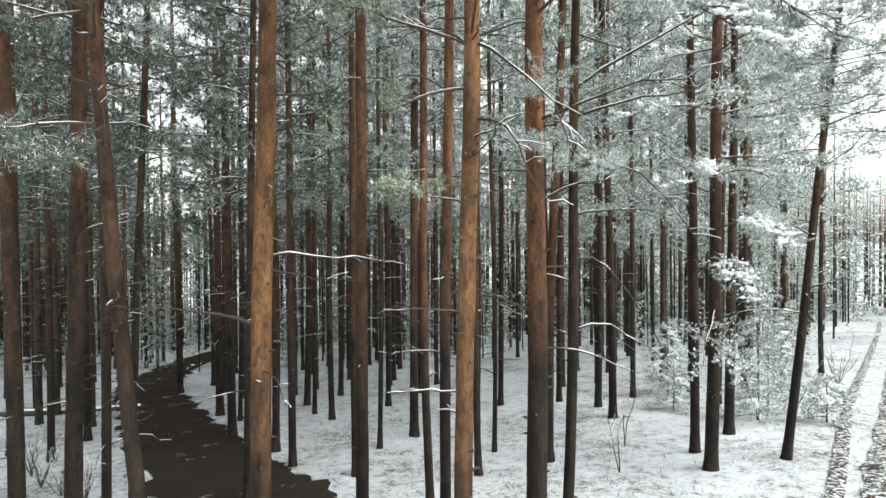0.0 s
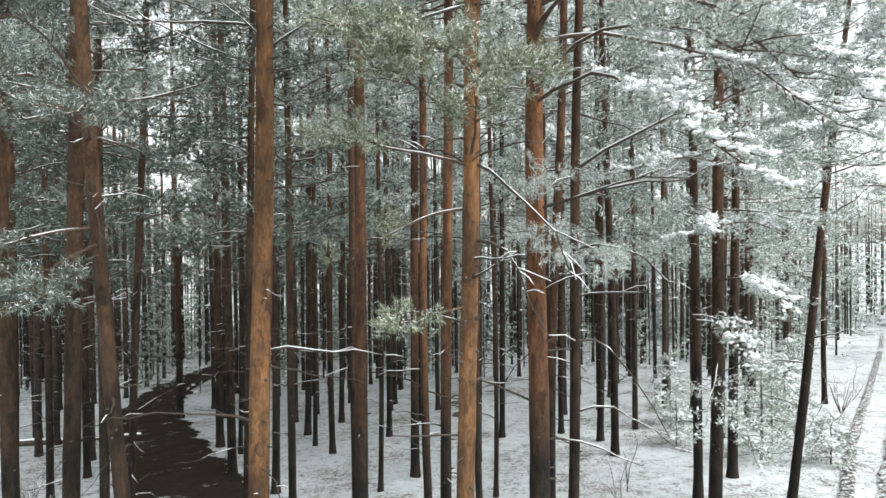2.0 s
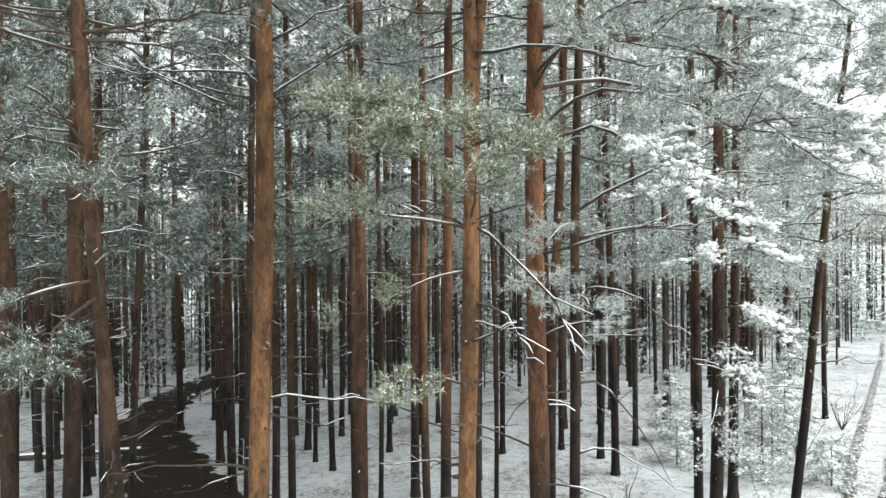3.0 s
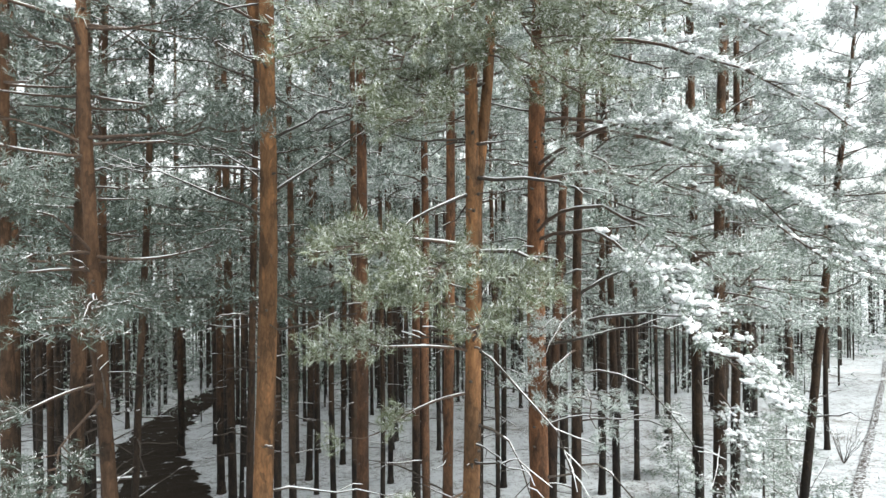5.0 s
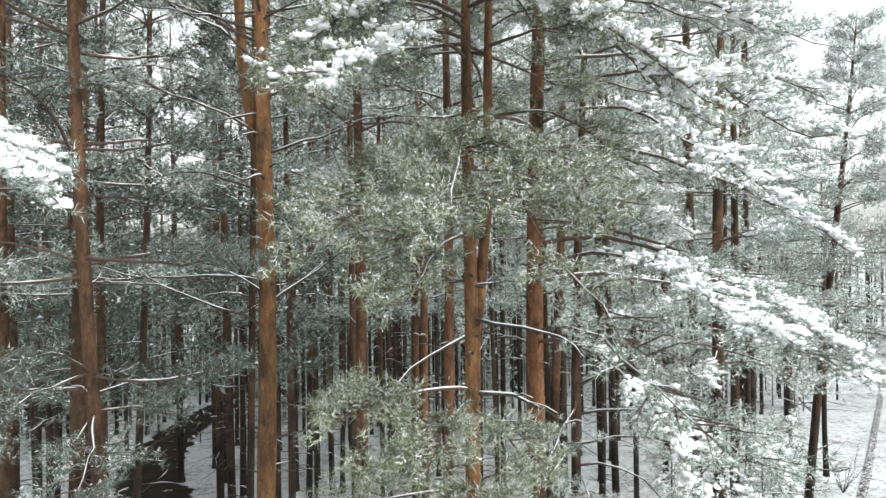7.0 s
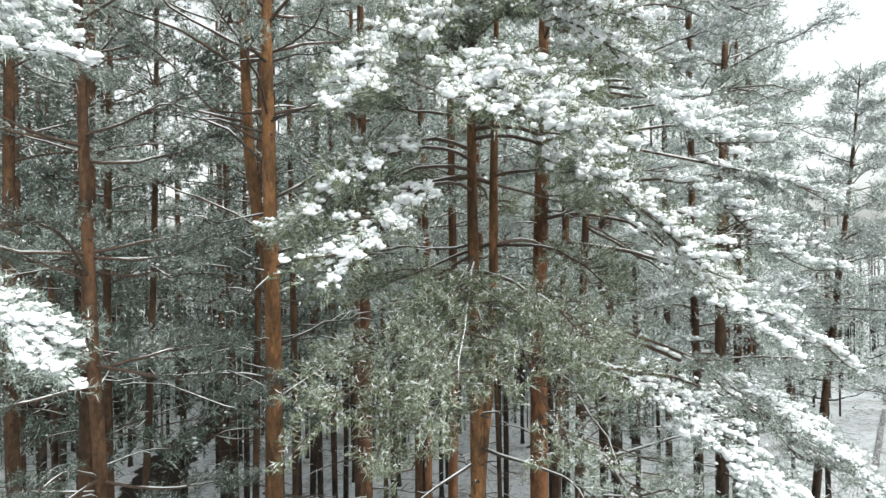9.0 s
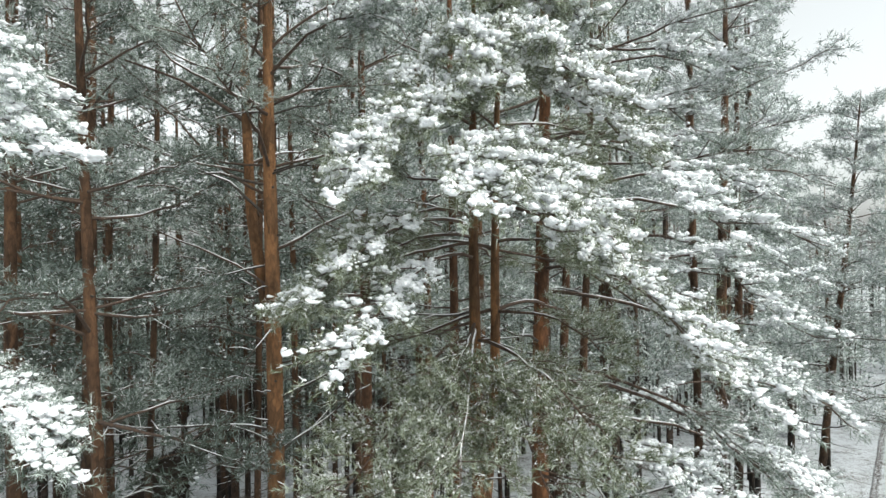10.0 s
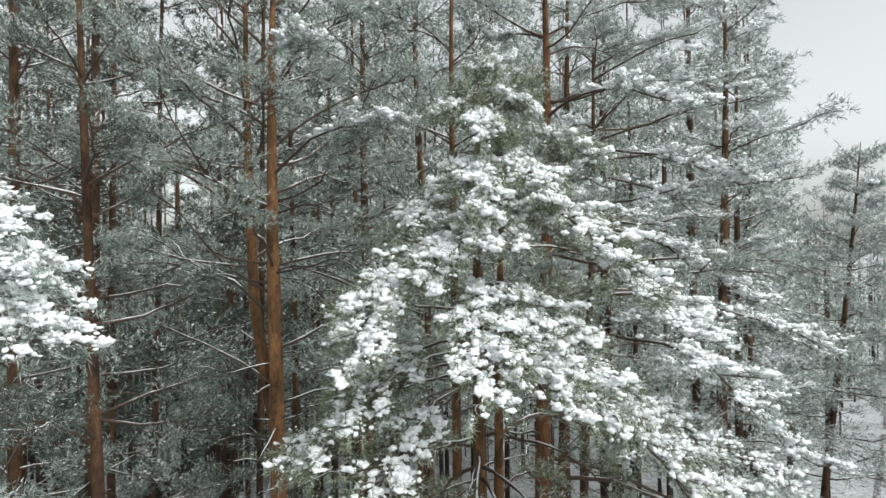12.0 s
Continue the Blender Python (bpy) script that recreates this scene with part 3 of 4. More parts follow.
# pine with long limbs over the open side
pine(1.38, 8.4, 0.3, 18.0, 0.012, 0.0, live=13.0, reach=2.3, limbs=25, dead=22, bare_to=0.55, load=1.2, low=0.6, droop=0.3, leafage=RIMED, mat=BARK_HIGH, stubs=36, seed=13, bias=(0.3, -0.1),
     extra=[(9.0, (2.95, 5.6, 8.0), 0.032, 28, 1.3, 0.14), (9.1, (2.1, 5.0, 8.4), 0.03, 20, 0.75, 0.14), (10.0, (2.65, 4.9, 9.15), 0.032, 26, 1.8, 0.12), (9.8, (1.95, 4.9, 9.4), 0.028, 20, 0.75, 0.12),
            (9.8, (4.9, 8.4, 8.6), 0.036, 24, 1.0, 0.14), (10.3, (5.0, 6.95, 8.6), 0.04, 28, 2.0, 0.16), (10.6, (4.2, 7.3, 9.3), 0.034, 22, 0.75, 0.12), (11.6, (4.2, 6.9, 10.2), 0.034, 22, 1.4, 0.12),
            (11.9, (3.0, 5.6, 10.9), 0.03, 22, 1.5, 0.12), (13.3, (2.4, 5.5, 12.75), 0.03, 20, 1.5, 0.12), (12.7, (4.9, 8.0, 11.7), 0.034, 24, 1.4, 0.14), (13.6, (3.9, 7.2, 12.9), 0.032, 22, 1.5, 0.14),
            (12.3, (3.7, 6.3, 11.4), 0.03, 20, 1.5, 0.14), (7.6, (2.8, 7.3, 7.9), 0.028, -4, 0, 0.0), (14.6, (3.5, 7.0, 14.2), 0.03, 20, 1.5, 0.12), (15.2, (2.4, 6.4, 14.9), 0.028, 18, 1.4, 0.12), (10.9, (0.6, 6.9, 11.0), 0.024, -3, 0, 0.1)],
     label="Scots pine with orange trunk and long snow-laden limbs", **NEAR)
pine(1.95, 9.2, 0.17, 17.0, 0.03, 0.0, live=11.5, reach=2.3, limbs=25, dead=18, load=1.1, low=0.7, droop=0.25, leafage=RIME_HAZE, seed=14, mat=BARK_DARK, bias=(0.3, 0.0),
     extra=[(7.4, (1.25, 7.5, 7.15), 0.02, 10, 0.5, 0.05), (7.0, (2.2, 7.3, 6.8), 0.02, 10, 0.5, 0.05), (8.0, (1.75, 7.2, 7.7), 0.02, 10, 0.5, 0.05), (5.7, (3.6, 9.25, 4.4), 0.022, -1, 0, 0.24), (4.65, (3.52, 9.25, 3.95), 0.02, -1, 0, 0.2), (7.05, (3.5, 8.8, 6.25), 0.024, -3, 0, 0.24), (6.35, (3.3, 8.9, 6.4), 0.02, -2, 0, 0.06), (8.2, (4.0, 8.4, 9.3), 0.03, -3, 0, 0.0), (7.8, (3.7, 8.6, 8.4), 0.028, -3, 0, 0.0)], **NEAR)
# leaning left pine, its needles toned down for canopy shade
pine(-3.12, 7.25, 0.19, 18.5, -0.025, 0.0, sweep=0.58, live=8.0, reach=2.0, limbs=36, dead=16, load=0.6, low=0.2, leafage=SHADED, seed=15, mat=BARK_DARK, dead_len=0.7, bias=(0.1, -0.2),
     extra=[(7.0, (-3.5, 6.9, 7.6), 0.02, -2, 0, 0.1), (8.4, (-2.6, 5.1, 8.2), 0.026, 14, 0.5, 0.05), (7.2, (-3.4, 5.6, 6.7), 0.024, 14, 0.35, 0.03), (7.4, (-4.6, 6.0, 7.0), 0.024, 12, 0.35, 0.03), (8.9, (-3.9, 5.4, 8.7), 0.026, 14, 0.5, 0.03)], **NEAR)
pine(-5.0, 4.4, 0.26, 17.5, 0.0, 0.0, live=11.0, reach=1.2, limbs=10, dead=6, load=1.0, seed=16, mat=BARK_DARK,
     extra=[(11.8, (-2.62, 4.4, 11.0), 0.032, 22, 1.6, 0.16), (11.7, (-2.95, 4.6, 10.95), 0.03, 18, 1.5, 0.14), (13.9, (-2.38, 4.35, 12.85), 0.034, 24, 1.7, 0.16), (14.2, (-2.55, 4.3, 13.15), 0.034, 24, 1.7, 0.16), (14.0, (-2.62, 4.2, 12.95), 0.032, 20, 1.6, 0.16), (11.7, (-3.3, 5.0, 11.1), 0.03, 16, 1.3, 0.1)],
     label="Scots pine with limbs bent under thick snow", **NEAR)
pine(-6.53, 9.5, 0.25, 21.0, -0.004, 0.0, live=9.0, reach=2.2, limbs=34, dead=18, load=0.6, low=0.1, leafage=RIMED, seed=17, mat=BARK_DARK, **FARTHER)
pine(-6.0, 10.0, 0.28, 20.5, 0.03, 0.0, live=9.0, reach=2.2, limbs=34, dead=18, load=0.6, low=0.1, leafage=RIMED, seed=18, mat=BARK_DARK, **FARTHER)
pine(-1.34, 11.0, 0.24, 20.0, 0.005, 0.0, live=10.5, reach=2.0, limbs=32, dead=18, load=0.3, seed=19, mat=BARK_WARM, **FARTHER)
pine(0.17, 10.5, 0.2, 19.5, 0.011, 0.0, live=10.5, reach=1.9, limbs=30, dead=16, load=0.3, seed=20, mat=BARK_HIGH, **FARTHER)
pine(6.37, 14.35, 0.3, 20.0, 0.02, 0.0, live=7.0, reach=2.3, limbs=46, dead=18, load=1.1, low=0.7, droop=0.25, leafage=RIME_HAZE, seed=21, mat=BARK_DARK, bias=(0.0, -0.3),
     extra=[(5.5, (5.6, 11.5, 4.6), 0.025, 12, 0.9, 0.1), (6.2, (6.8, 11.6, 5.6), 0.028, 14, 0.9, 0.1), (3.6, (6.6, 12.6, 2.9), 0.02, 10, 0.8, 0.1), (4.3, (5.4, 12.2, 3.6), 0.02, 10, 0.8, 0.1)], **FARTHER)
pine(8.41, 17.83, 0.27, 20.5, 0.015, 0.0, live=7.5, reach=2.2, shape=0.7, limbs=50, dead=16, load=1.1, low=0.7, droop=0.2, leafage=RIME_HAZE, seed=22, mat=BARK_DARK, **FARTHER)
pine(8.53, 15.06, 0.22, 15.9, 0.117, 0.0, live=9.5, reach=1.5, shape=0.9, limbs=50, dead=30, load=0.6, leafage=RIME_HAZE, seed=23, dead_len=2.0, label="slender pine leaning towards the snowy road", mat=BARK_DARK, **FARTHER)
pine(10.9, 12.6, 0.25, 14.5, 0.0, 0.0, live=7.5, reach=2.3, limbs=34, dead=12, load=0.9, leafage=RIME_HAZE, seed=24, mat=BARK_DARK, bias=(-0.2, 0.0), **FARTHER)

# ---- the stand behind them ----
# Pale needles on the farther and middle pines paint haze between trunks.
MID_WARM = dict(twigs=7, tufts=6, size=0.28, count=10, width=0.009, mat=BARK_WARM, limbs=40, dead=18, dead_len=1.6)
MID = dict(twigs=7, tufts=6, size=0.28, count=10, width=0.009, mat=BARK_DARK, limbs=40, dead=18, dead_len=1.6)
# Left-hand pines get the darker needles, which paint shade under the canopy.
pine(-6.88, 12.5, 0.2, 22.0, 0.010, live=6.7, reach=2.2, load=0.4, low=0.05, leafage=SHADED, seed=31, **MID)
pine(-6.61, 13.0, 0.17, 22.5, 0.042, live=7.0, reach=2.2, load=0.4, low=0.05, leafage=SHADED, seed=32, **MID)
pine(-4.47, 14.0, 0.18, 23.0, 0.026, live=6.4, reach=2.2, load=0.4, low=0.05, leafage=SHADED, seed=33, **MID)
pine(-0.16, 12.5, 0.18, 22.5, -0.012, live=9.5, reach=1.8, load=0.5, low=0.3, leafage=RIME_HAZE, seed=34, **MID_WARM)
pine(-19.2, 28.2, 0.4, 24.0, -0.02, live=6.0, reach=2.5, load=0.4, low=0.05, leafage=SHADED, seed=35, **MID)
pine(-13.0, 21.9, 0.25, 23.5, 0.005, live=7.0, reach=2.3, load=0.4, low=0.05, leafage=SHADED, seed=36, **MID)
pine(-14.8, 33.3, 0.36, 24.0, -0.007, live=6.0, reach=3.3, load=0.4, low=0.05, leafage=SHADED, seed=37, **MID)
pine(-9.7, 25.9, 0.33, 24.5, 0.0, live=6.5, reach=3.1, load=0.4, low=0.05, leafage=RIMED, seed=38, **MID)
pine(-7.44, 21.2, 0.31, 24.0, -0.011, live=7.0, reach=2.9, load=0.4, low=0.05, leafage=RIMED, seed=39, **MID)
pine(-8.3, 24.4, 0.18, 23.0, 0.014, live=7.0, reach=2.6, load=0.4, low=0.05, leafage=RIMED, seed=40, **MID)
pine(-5.27, 19.0, 0.25, 23.5, 0.0, live=7.5, reach=2.1, load=0.4, low=0.05, leafage=RIMED, seed=41, **MID)
pine(-6.27, 27.3, 0.3, 24.0, 0.02, live=6.5, reach=2.2, load=0.4, low=0.05, leafage=RIMED, seed=42, **MID)
pine(-5.4, 25.0, 0.19, 22.5, 0.009, live=6.5, reach=1.9, load=0.4, low=0.05, leafage=RIMED, seed=43, **MID)
pine(-4.38, 23.5, 0.24, 23.5, 0.0, live=7.0, reach=2.0, load=0.4, low=0.05, leafage=RIMED, seed=44, **MID)
pine(-5.2, 29.8, 0.27, 24.0, 0.021, live=6.5, reach=2.0, load=0.4, low=0.05, leafage=RIMED, seed=45, **MID)
pine(-1.91, 18.4, 0.16, 22.0, 0.010, live=8.0, reach=1.8, load=0.5, low=0.3, leafage=RIME_HAZE, seed=46, **MID)
pine(-2.46, 26.2, 0.24, 24.0, 0.0, live=7.0, reach=2.0, load=0.5, low=0.3, leafage=RIMED, seed=47, **MID)
pine(-0.93, 19.6, 0.29, 24.0, 0.009, live=8.0, reach=2.2, load=0.5, low=0.3, leafage=RIME_HAZE, seed=48, **MID_WARM)
pine(-1.24, 29.2, 0.22, 23.0, 0.016, live=6.5, reach=2.0, load=0.5, low=0.3, leafage=RIME_HAZE, seed=49, **MID)
pine(1.19, 21.2, 0.2, 23.0, 0.008, live=7.5, reach=1.9, load=0.5, low=0.3, leafage=RIMED, seed=50, **MID)
pine(1.5, 17.3, 0.14, 21.5, -0.002, live=8.0, reach=1.7, load=0.5, low=0.3, leafage=RIME_HAZE, seed=51, **MID)
pine(2.29, 24.6, 0.23, 23.5, 0.011, live=7.0, reach=2.0, load=0.5, low=0.3, leafage=RIME_HAZE, seed=52, **MID)
pine(2.86, 16.2, 0.27, 23.5, 0.033, live=8.0, reach=2.2, load=0.5, low=0.3, leafage=RIMED, seed=53, **MID_WARM)
pine(4.7, 24.7, 0.23, 23.5, 0.012, live=6.5, reach=2.1, load=0.4, leafage=RIME_HAZE, seed=54, **MID)
pine(5.86, 23.0, 0.26, 24.0, 0.012, live=6.5, reach=2.2, load=0.4, leafage=RIME_HAZE, seed=55, **MID)
pine(5.8, 20.7, 0.27, 24.0, -0.02, live=6.0, reach=2.3, load=0.4, leafage=RIME_HAZE, seed=56, **MID)
pine(6.71, 16.1, 0.24, 23.8, -0.007, live=6.5, reach=2.4, load=0.5, leafage=RIME_HAZE, seed=57, **MID)
pine(17.3, 27.9, 0.23, 15.0, 0.0, live=5.0, reach=2.2, load=0.5, leafage=RIME_HAZE, seed=58, **MID)
pine(12.6, 25.5, 0.22, 22.5, 0.01, live=5.0, reach=2.2, load=0.5, leafage=RIME_HAZE, seed=59, **MID)
pine(10.2, 22.5, 0.18, 22.0, 0.02, live=5.5, reach=2.1, load=0.5, leafage=RIME_HAZE, seed=60, **MID)

pine(-12.9, 22.8, 0.22, 24.5, 0.0, live=8.5, reach=3.0, load=0.4, low=0.05, leafage=RIMED, seed=69, **MID)
pine(-16.3, 27.6, 0.24, 25.5, 0.0, live=8.0, reach=3.2, load=0.4, low=0.05, leafage=RIMED, seed=70, **MID)
pine(-4.2, 17.0, 0.22, 21.5, 0.0, live=6.7, reach=2.4, load=0.4, low=0.05, leafage=SHADED, seed=61, **MID)
pine(-10.0, 16.4, 0.24, 21.5, 0.01, live=7.0, reach=2.5, load=0.4, low=0.05, leafage=SHADED, seed=62, **MID)
pine(-11.2, 15.8, 0.24, 21.0, 0.01, live=6.4, reach=2.5, load=0.4, low=0.05, leafage=SHADED, seed=63, **MID)
pine(-14.6, 20.2, 0.24, 22.0, 0.0, live=6.7, reach=2.5, load=0.4, low=0.05, leafage=SHADED, seed=64, **MID)
pine(0.95, 15.2, 0.18, 21.0, 0.0, live=10.5, reach=2.3, load=0.5, low=0.3, leafage=RIME_HAZE, seed=65, **MID)
pine(3.4, 20.0, 0.22, 22.0, 0.0, live=9.0, reach=2.4, load=0.5, low=0.3, leafage=RIME_HAZE, seed=66, **MID)
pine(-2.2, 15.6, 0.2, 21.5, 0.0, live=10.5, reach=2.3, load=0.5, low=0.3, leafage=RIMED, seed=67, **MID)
pine(-12.4, 19.0, 0.22, 22.0, 0.0, live=7.0, reach=2.4, load=0.4, low=0.05, leafage=SHADED, seed=68, **MID)


# ---- the wood beyond ----
def far_wood():
    rng = np.random.default_rng(77)
    kinds = []
    for k in range(6):
        # Pale bark and needles put the haze of distance into the colour.
        kinds.append(pine(-14 + 5.3 * k, 36.0 + 3 * (k % 3), rng.uniform(0.2, 0.3), 24.0 + rng.uniform(-1, 1.5), rng.uniform(-0.012, 0.012), live=4.0 + 0.6 * (k % 3), reach=2.2, limbs=28, dead=8, load=0.25, seed=200 + k, leafage=(SHADED, RIMED, RIME_HAZE, RIME_HAZE, RIME_HAZE, RIME_HAZE)[k],
                          twigs=5, tufts=4, size=0.52, count=9, width=0.012, mat=BARK_FAR, joined=True, dead_len=1.6, label="tall rimed pine deep in the snowy wood, paled for haze", group="pines deep in the wood"))
    placed = [(k.location.x, k.location.y) for k in kinds]
    tries = 0
    while len(placed) < 175 and tries < 20000:
        tries += 1
        y = 24 + 46 * rng.uniform() ** 1.35
        x = (rng.uniform() ** 1.15 * 1.67 - 0.85) * y
        on_road = abs(x - (12.9 + (y - 19.2) * 0.735)) < 3.6
        if on_track(x, y, 2.6) or on_road or any((x - a) ** 2 + (y - b) ** 2 < 3.2 for a, b in placed):
            continue
        if y < 27.5 and -9 < x < 7:
            continue
        placed.append((x, y))
        s = rng.uniform(0.85, 1.12)
        # Kinds go from dark on the left to haze-pale on the right.
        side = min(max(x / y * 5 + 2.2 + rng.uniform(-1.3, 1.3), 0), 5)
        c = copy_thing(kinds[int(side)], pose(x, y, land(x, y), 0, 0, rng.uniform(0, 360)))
        c.scale = (s, s, rng.uniform(0.92, 1.1) * (0.57 if x > 0.52 * y else 1))


far_wood()


def deep_wood():
    """The unbroken wood far off, past all the single trees."""
    rng = np.random.default_rng(91)
    stems, dark_leaf, pale_leaf, snow = Buf(), Buf(), Buf(), Buf()
    for _ in range(360):
        y = 58 + 62 * rng.uniform() ** 1.3
        x = rng.uniform(-0.95, 0.95) * y
        if y < 74 and abs(x - (12.9 + (y - 19.2) * 0.735)) < 3.0:
            continue
        z, h, r = land(x, y), rng.uniform(16, 20), rng.uniform(0.1, 0.18)
        tube(stems, [(x, y, z - 0.2), (x, y, z + h * 0.5), (x, y, z + h)], [r, r * 0.8, 0.02], 5)
        n = 34
        w = rng.uniform(0, 1, n)
        a = rng.uniform(0, 6.28, n)
        d = rng.uniform(0.2, 1, n) * 2.4 * (1 - w) ** 0.6
        at = np.stack([x + d * np.cos(a), y + d * np.sin(a), z + h * (0.3 + 0.7 * w)], -1)
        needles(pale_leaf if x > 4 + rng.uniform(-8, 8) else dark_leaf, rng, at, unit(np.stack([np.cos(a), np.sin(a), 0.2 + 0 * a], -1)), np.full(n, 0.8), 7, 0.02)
        pick = at[rng.uniform(0, 1, n) < 0.3]
        lumps(snow, rng, pick + np.array([0, 0, 0.2]), rng.uniform(0.15, 0.35, len(pick)), 0.5)
    for _ in range(450):
        y = 42 + 45 * rng.uniform()
        x = rng.uniform(-0.9, 0.9) * y
        if abs(x - (12.9 + (y - 19.2) * 0.735)) < 3.2 or on_track(x, y, 2.4):
            continue
        z, h, n = land(x, y), rng.uniform(2.0, 6.0), 28
        w, a = rng.uniform(0, 1, n), rng.uniform(0, 6.28, n)
        d = rng.uniform(0.3, 1, n) * 0.35 * h * (1 - w)
        at = np.stack([x + d * np.cos(a), y + d * np.sin(a), z + h * w], -1)
        needles(pale_leaf if x > 4 + rng.uniform(-8, 8) else dark_leaf, rng, at, unit(np.stack([np.cos(a), np.sin(a), -0.1 + 0 * a], -1)), np.full(n, 0.55), 8, 0.013)
        pick = at[rng.uniform(0, 1, n) < 0.25]
        lumps(snow, rng, pick + np.array([0, 0, 0.1]), rng.uniform(0.06, 0.16, len(pick)), 0.5)
        tube(stems, [(x, y, z - 0.1), (x, y, z + h)], [0.05, 0.01], 4)
    for _ in range(900):
        y = 46 + 70 * rng.uniform()
        x = (rng.uniform() ** 1.35 * 1.84 - 0.92) * y
        if y < 74 and abs(x - (12.9 + (y - 19.2) * 0.735)) < 3.2 or on_track(x, y, 2.4):
            continue
        z, r = land(x, y), rng.uniform(0.07, 0.15)
        tube(stems, [(x, y, z - 0.2), (x + rng.uniform(-0.3, 0.3), y, z + 17)], [r, r * 0.4], 4)
    for _ in range(330):
        y = rng.uniform(62, 84)
        x = rng.uniform(-0.95, 0.95) * y
        if y < 74 and abs(x - (12.9 + (y - 19.2) * 0.735)) < 3.4:
            continue
        z, h, n = land(x, y), rng.uniform(4.5, 10.0), 46
        w, a = rng.uniform(0, 1, n) ** 1.3, rng.uniform(0, 6.28, n)
        d = rng.uniform(0.2, 1, n) * 0.28 * h * (1 - w)
        at = np.stack([x + d * np.cos(a), y + d * np.sin(a), z + h * w], -1)
        needles(pale_leaf if x > 4 + rng.uniform(-8, 8) else dark_leaf, rng, at, unit(np.stack([np.cos(a), np.sin(a), -0.1 + 0 * a], -1)), np.full(n, 0.95), 6, 0.018)
        pick = at[rng.uniform(0, 1, n) < 0.16]
        lumps(snow, rng, pick + np.array([0, 0, 0.15]), rng.uniform(0.08, 0.2, len(pick)), 0.5)
    wood = tagged(new("deep_wood"), "snowy pine wood far off, unbroken", "forest", kind="stuff")
    # Stem and needle colours are paled for haze.
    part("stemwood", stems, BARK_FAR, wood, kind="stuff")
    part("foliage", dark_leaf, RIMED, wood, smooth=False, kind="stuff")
    part("foliage", pale_leaf, RIME_HAZE, wood, smooth=False, kind="stuff")
    part("snow", snow, SNOW, wood, kind="stuff")


deep_wood()


# ---- young trees and brush on the floor ----
def young_spruce(x, y, tall, seed, load=0.8, wide=0.34):
    rng = np.random.default_rng(seed)
    z = land(x, y)
    tree = tagged(new("young_spruce"), "young spruce bowed under snow on the forest floor", "tree", "young spruces under the pines")
    tree.location = (x, y, z)
    stem, leaf, snow = Buf(), Buf(), Buf()
    tube(stem, [(0, 0, -0.1), (0.02, 0, tall * 0.5), (0, 0.02, tall)], [0.012 * tall + 0.01, 0.007 * tall + 0.008, 0.006], 7)
    part("trunk", stem, DEAD, tree)
    for i in range(int(9 * tall)):
        w = (i + rng.uniform(0, 1)) / int(9 * tall)
        a = i * 2.4
        ln = wide * tall * (1 - w) ** 0.8 * rng.uniform(0.7, 1.1) + 0.08
        p = np.array([0, 0, 0.1 + (tall - 0.12) * w])
        wood = Buf()
        grow(rng, wood, leaf, snow, p, p + np.array([math.cos(a), math.sin(a), -0.35]) * ln, 0.008 + 0.006 * ln, 5, 5, load * rng.uniform(0.6, 1.3), 0.05, 0.17, 11, 0.007, 3)
        part("limb", wood, DEAD, tree)
    part("needles", leaf, RIMED, tree, smooth=False, kind="stuff")
    part("snow", snow, SNOW, tree, kind="stuff")


young_spruce(10.0, 19.3, 3.4, 301, 0.35)
young_spruce(10.9, 20.4, 2.6, 302, 0.4)
young_spruce(9.1, 24.7, 3.0, 303)
young_spruce(8.2, 21.6, 1.8, 304)
young_spruce(13.2, 23.8, 2.8, 305)
young_spruce(11.6, 18.4, 1.6, 306)
young_spruce(-22.8, 47.0, 8.5, 307, 0.4, 0.2)
young_spruce(14.6, 26.0, 3.4, 308)


def shrub(x, y, tall, seed, stems=9):
    """A leafless shrub of thin frosted shoots."""
    rng = np.random.default_rng(seed)
    bush = tagged(new("bare_shrub"), "leafless shrub with thin frosted twigs in the snow", "shrub", "bare shrubs of the wood")
    bush.location = (x, y, land(x, y) - 0.03)
    for i in range(stems):
        a, lean = rng.uniform(0, 6.28), rng.uniform(0.1, 0.55)
        wood, snow = Buf(), Buf()
        h = tall * rng.uniform(0.5, 1.0)
        grow(rng, wood, snow, snow, (0, 0, 0), (math.cos(a) * lean * h, math.sin(a) * lean * h, h), 0.008 + 0.004 * tall, 7, 0, 0, 0.0, sides=4, cover=0.9)
        ob = part("shoot", wood, DEAD, bush)
        if snow.n:
            part("snow", snow, SNOW, ob, kind="stuff")


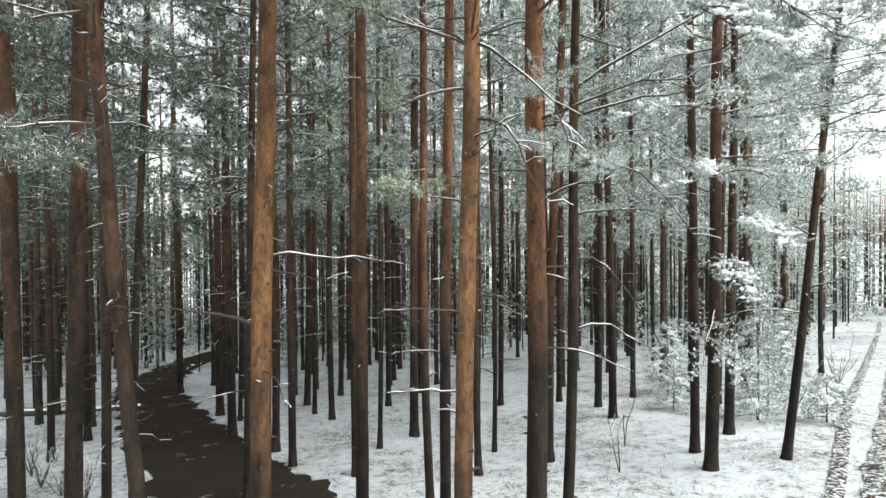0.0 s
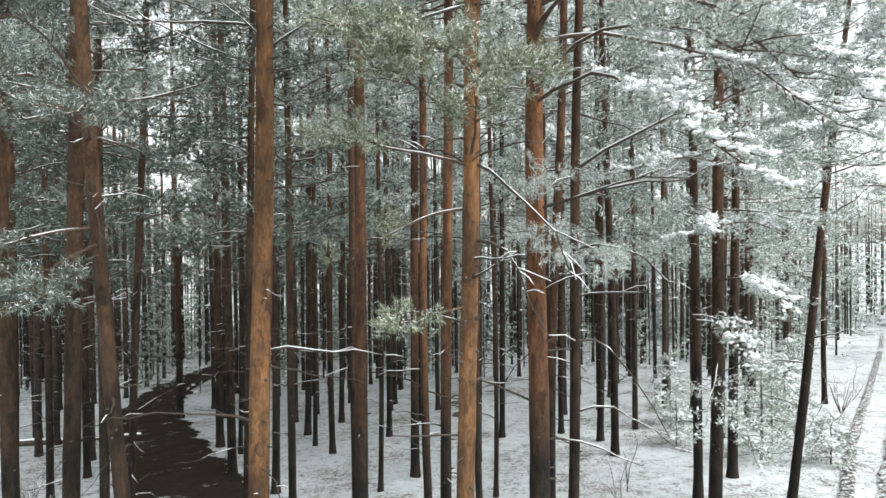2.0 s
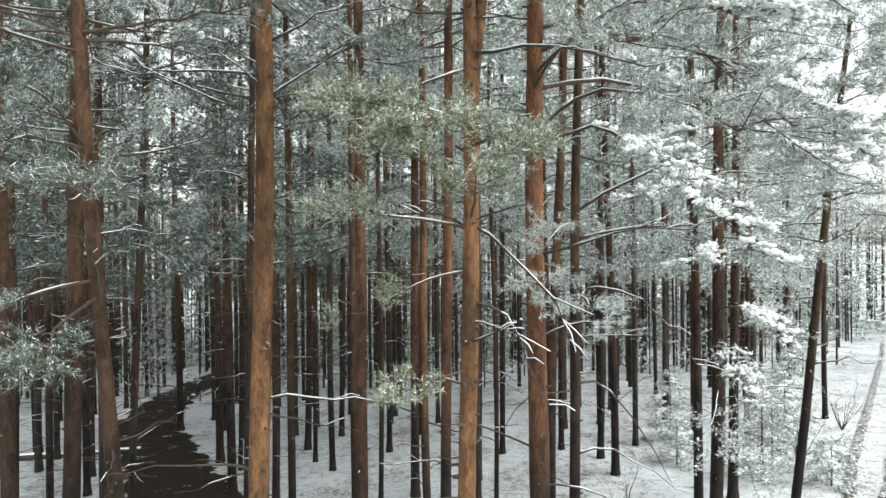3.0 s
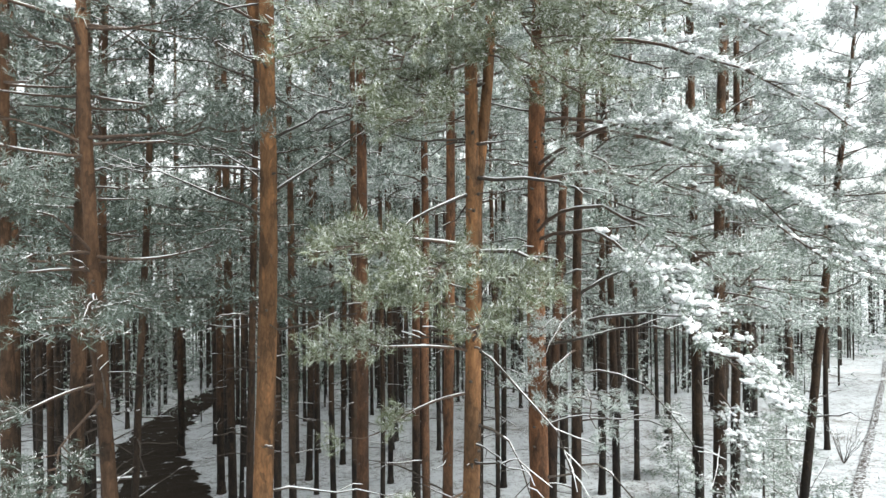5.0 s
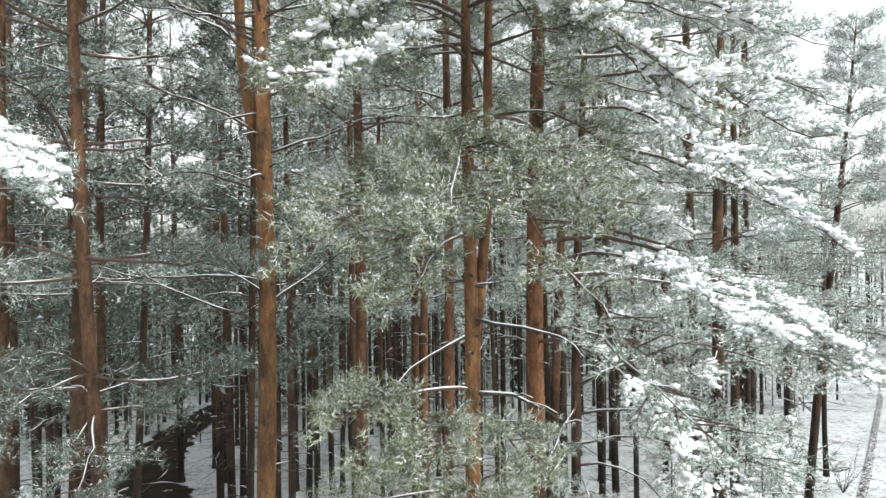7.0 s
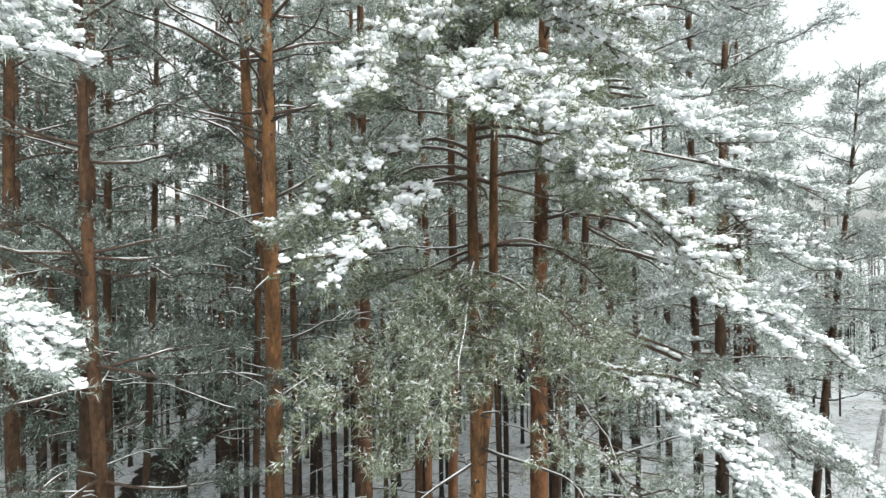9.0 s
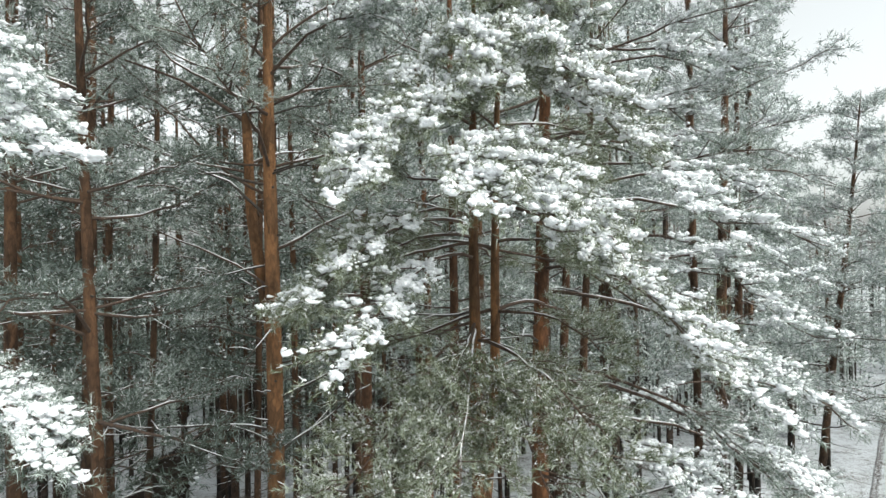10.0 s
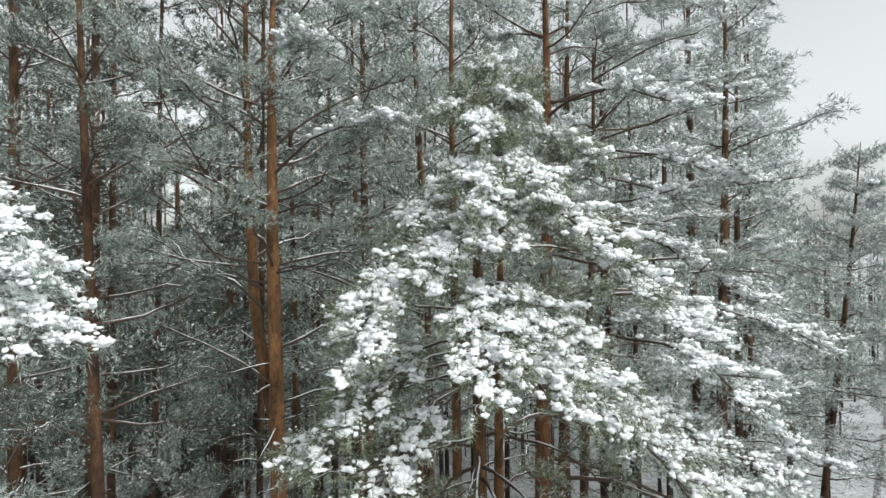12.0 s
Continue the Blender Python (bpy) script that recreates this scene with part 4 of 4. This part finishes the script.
shrub(5.13, 17.06, 1.9, 401, 3)
shrub(4.3, 14.6, 2.0, 402, 2)
shrub(-10.8, 16.2, 1.1, 403, 12)
shrub(-9.6, 15.2, 0.9, 404, 10)
shrub(-8.6, 14.6, 1.0, 405, 10)
shrub(-11.9, 17.4, 1.2, 406, 12)
shrub(12.0, 20.8, 2.0, 408, 9)
shrub(16.5, 25.5, 2.2, 410, 9)


def fallen_log(x, y, length, r, turn, seed):
    rng = np.random.default_rng(seed)
    log = tagged(new("fallen_log"), "dark fallen trunk lying in the snow, capped white", "log")
    log.location = (x, y, land(x, y) + r * 0.7)
    log.rotation_euler = (0, 0, radians(turn))
    b, c = Buf(), Buf()
    u = np.linspace(0, 1, 14)
    pts = np.stack([u * length, 0.05 * np.sin(5 * u), 0.03 * np.sin(9 * u)], -1)
    tube(b, pts, r * (1 - 0.4 * u), 10, rng, 0.05)
    tube(c, pts[1:-1] + np.array([0, 0, r * 0.62]), r * 0.6 * (1 - 0.4 * u[1:-1]), 7, rng, 0.15)
    part("trunk", b, DEAD, log)
    part("snow", c, SNOW, log)


fallen_log(-20.5, 27.5, 6.5, 0.16, 12, 501)
fallen_log(-8.6, 25.0, 3.0, 0.07, -25, 502)


def litter():
    """Grass blades, cones and twigs that poke through the snow."""
    rng = np.random.default_rng(55)
    b = Buf()
    n = 5500
    y = 8 + 30 * rng.uniform(0, 1, n) ** 1.2
    x = rng.uniform(-0.8, 0.8, n) * y
    keep = np.array([noise.noise((a * 0.5, c * 0.5, 2)) > -0.1 for a, c in zip(x, y)])
    x, y = x[keep], y[keep]
    at = np.array([(a, c, land(a, c) + 0.09 * noise.noise((a * 0.4, c * 0.4, 0)) + 0.05 * noise.noise((a * 1.3, c * 1.3, 3))) for a, c in zip(x, y)])
    way = unit(rng.standard_normal((len(at), 3)) * 0.7 + np.array([0, 0, 0.8]))
    needles(b, rng, at, way, rng.uniform(0.03, 0.12, len(at)), 5, 0.007)
    tagged(new("forest_litter", b.mesh("forest_litter", DEAD, False)), "brown grass and twigs poking through the snow", "litter", kind="stuff")


litter()
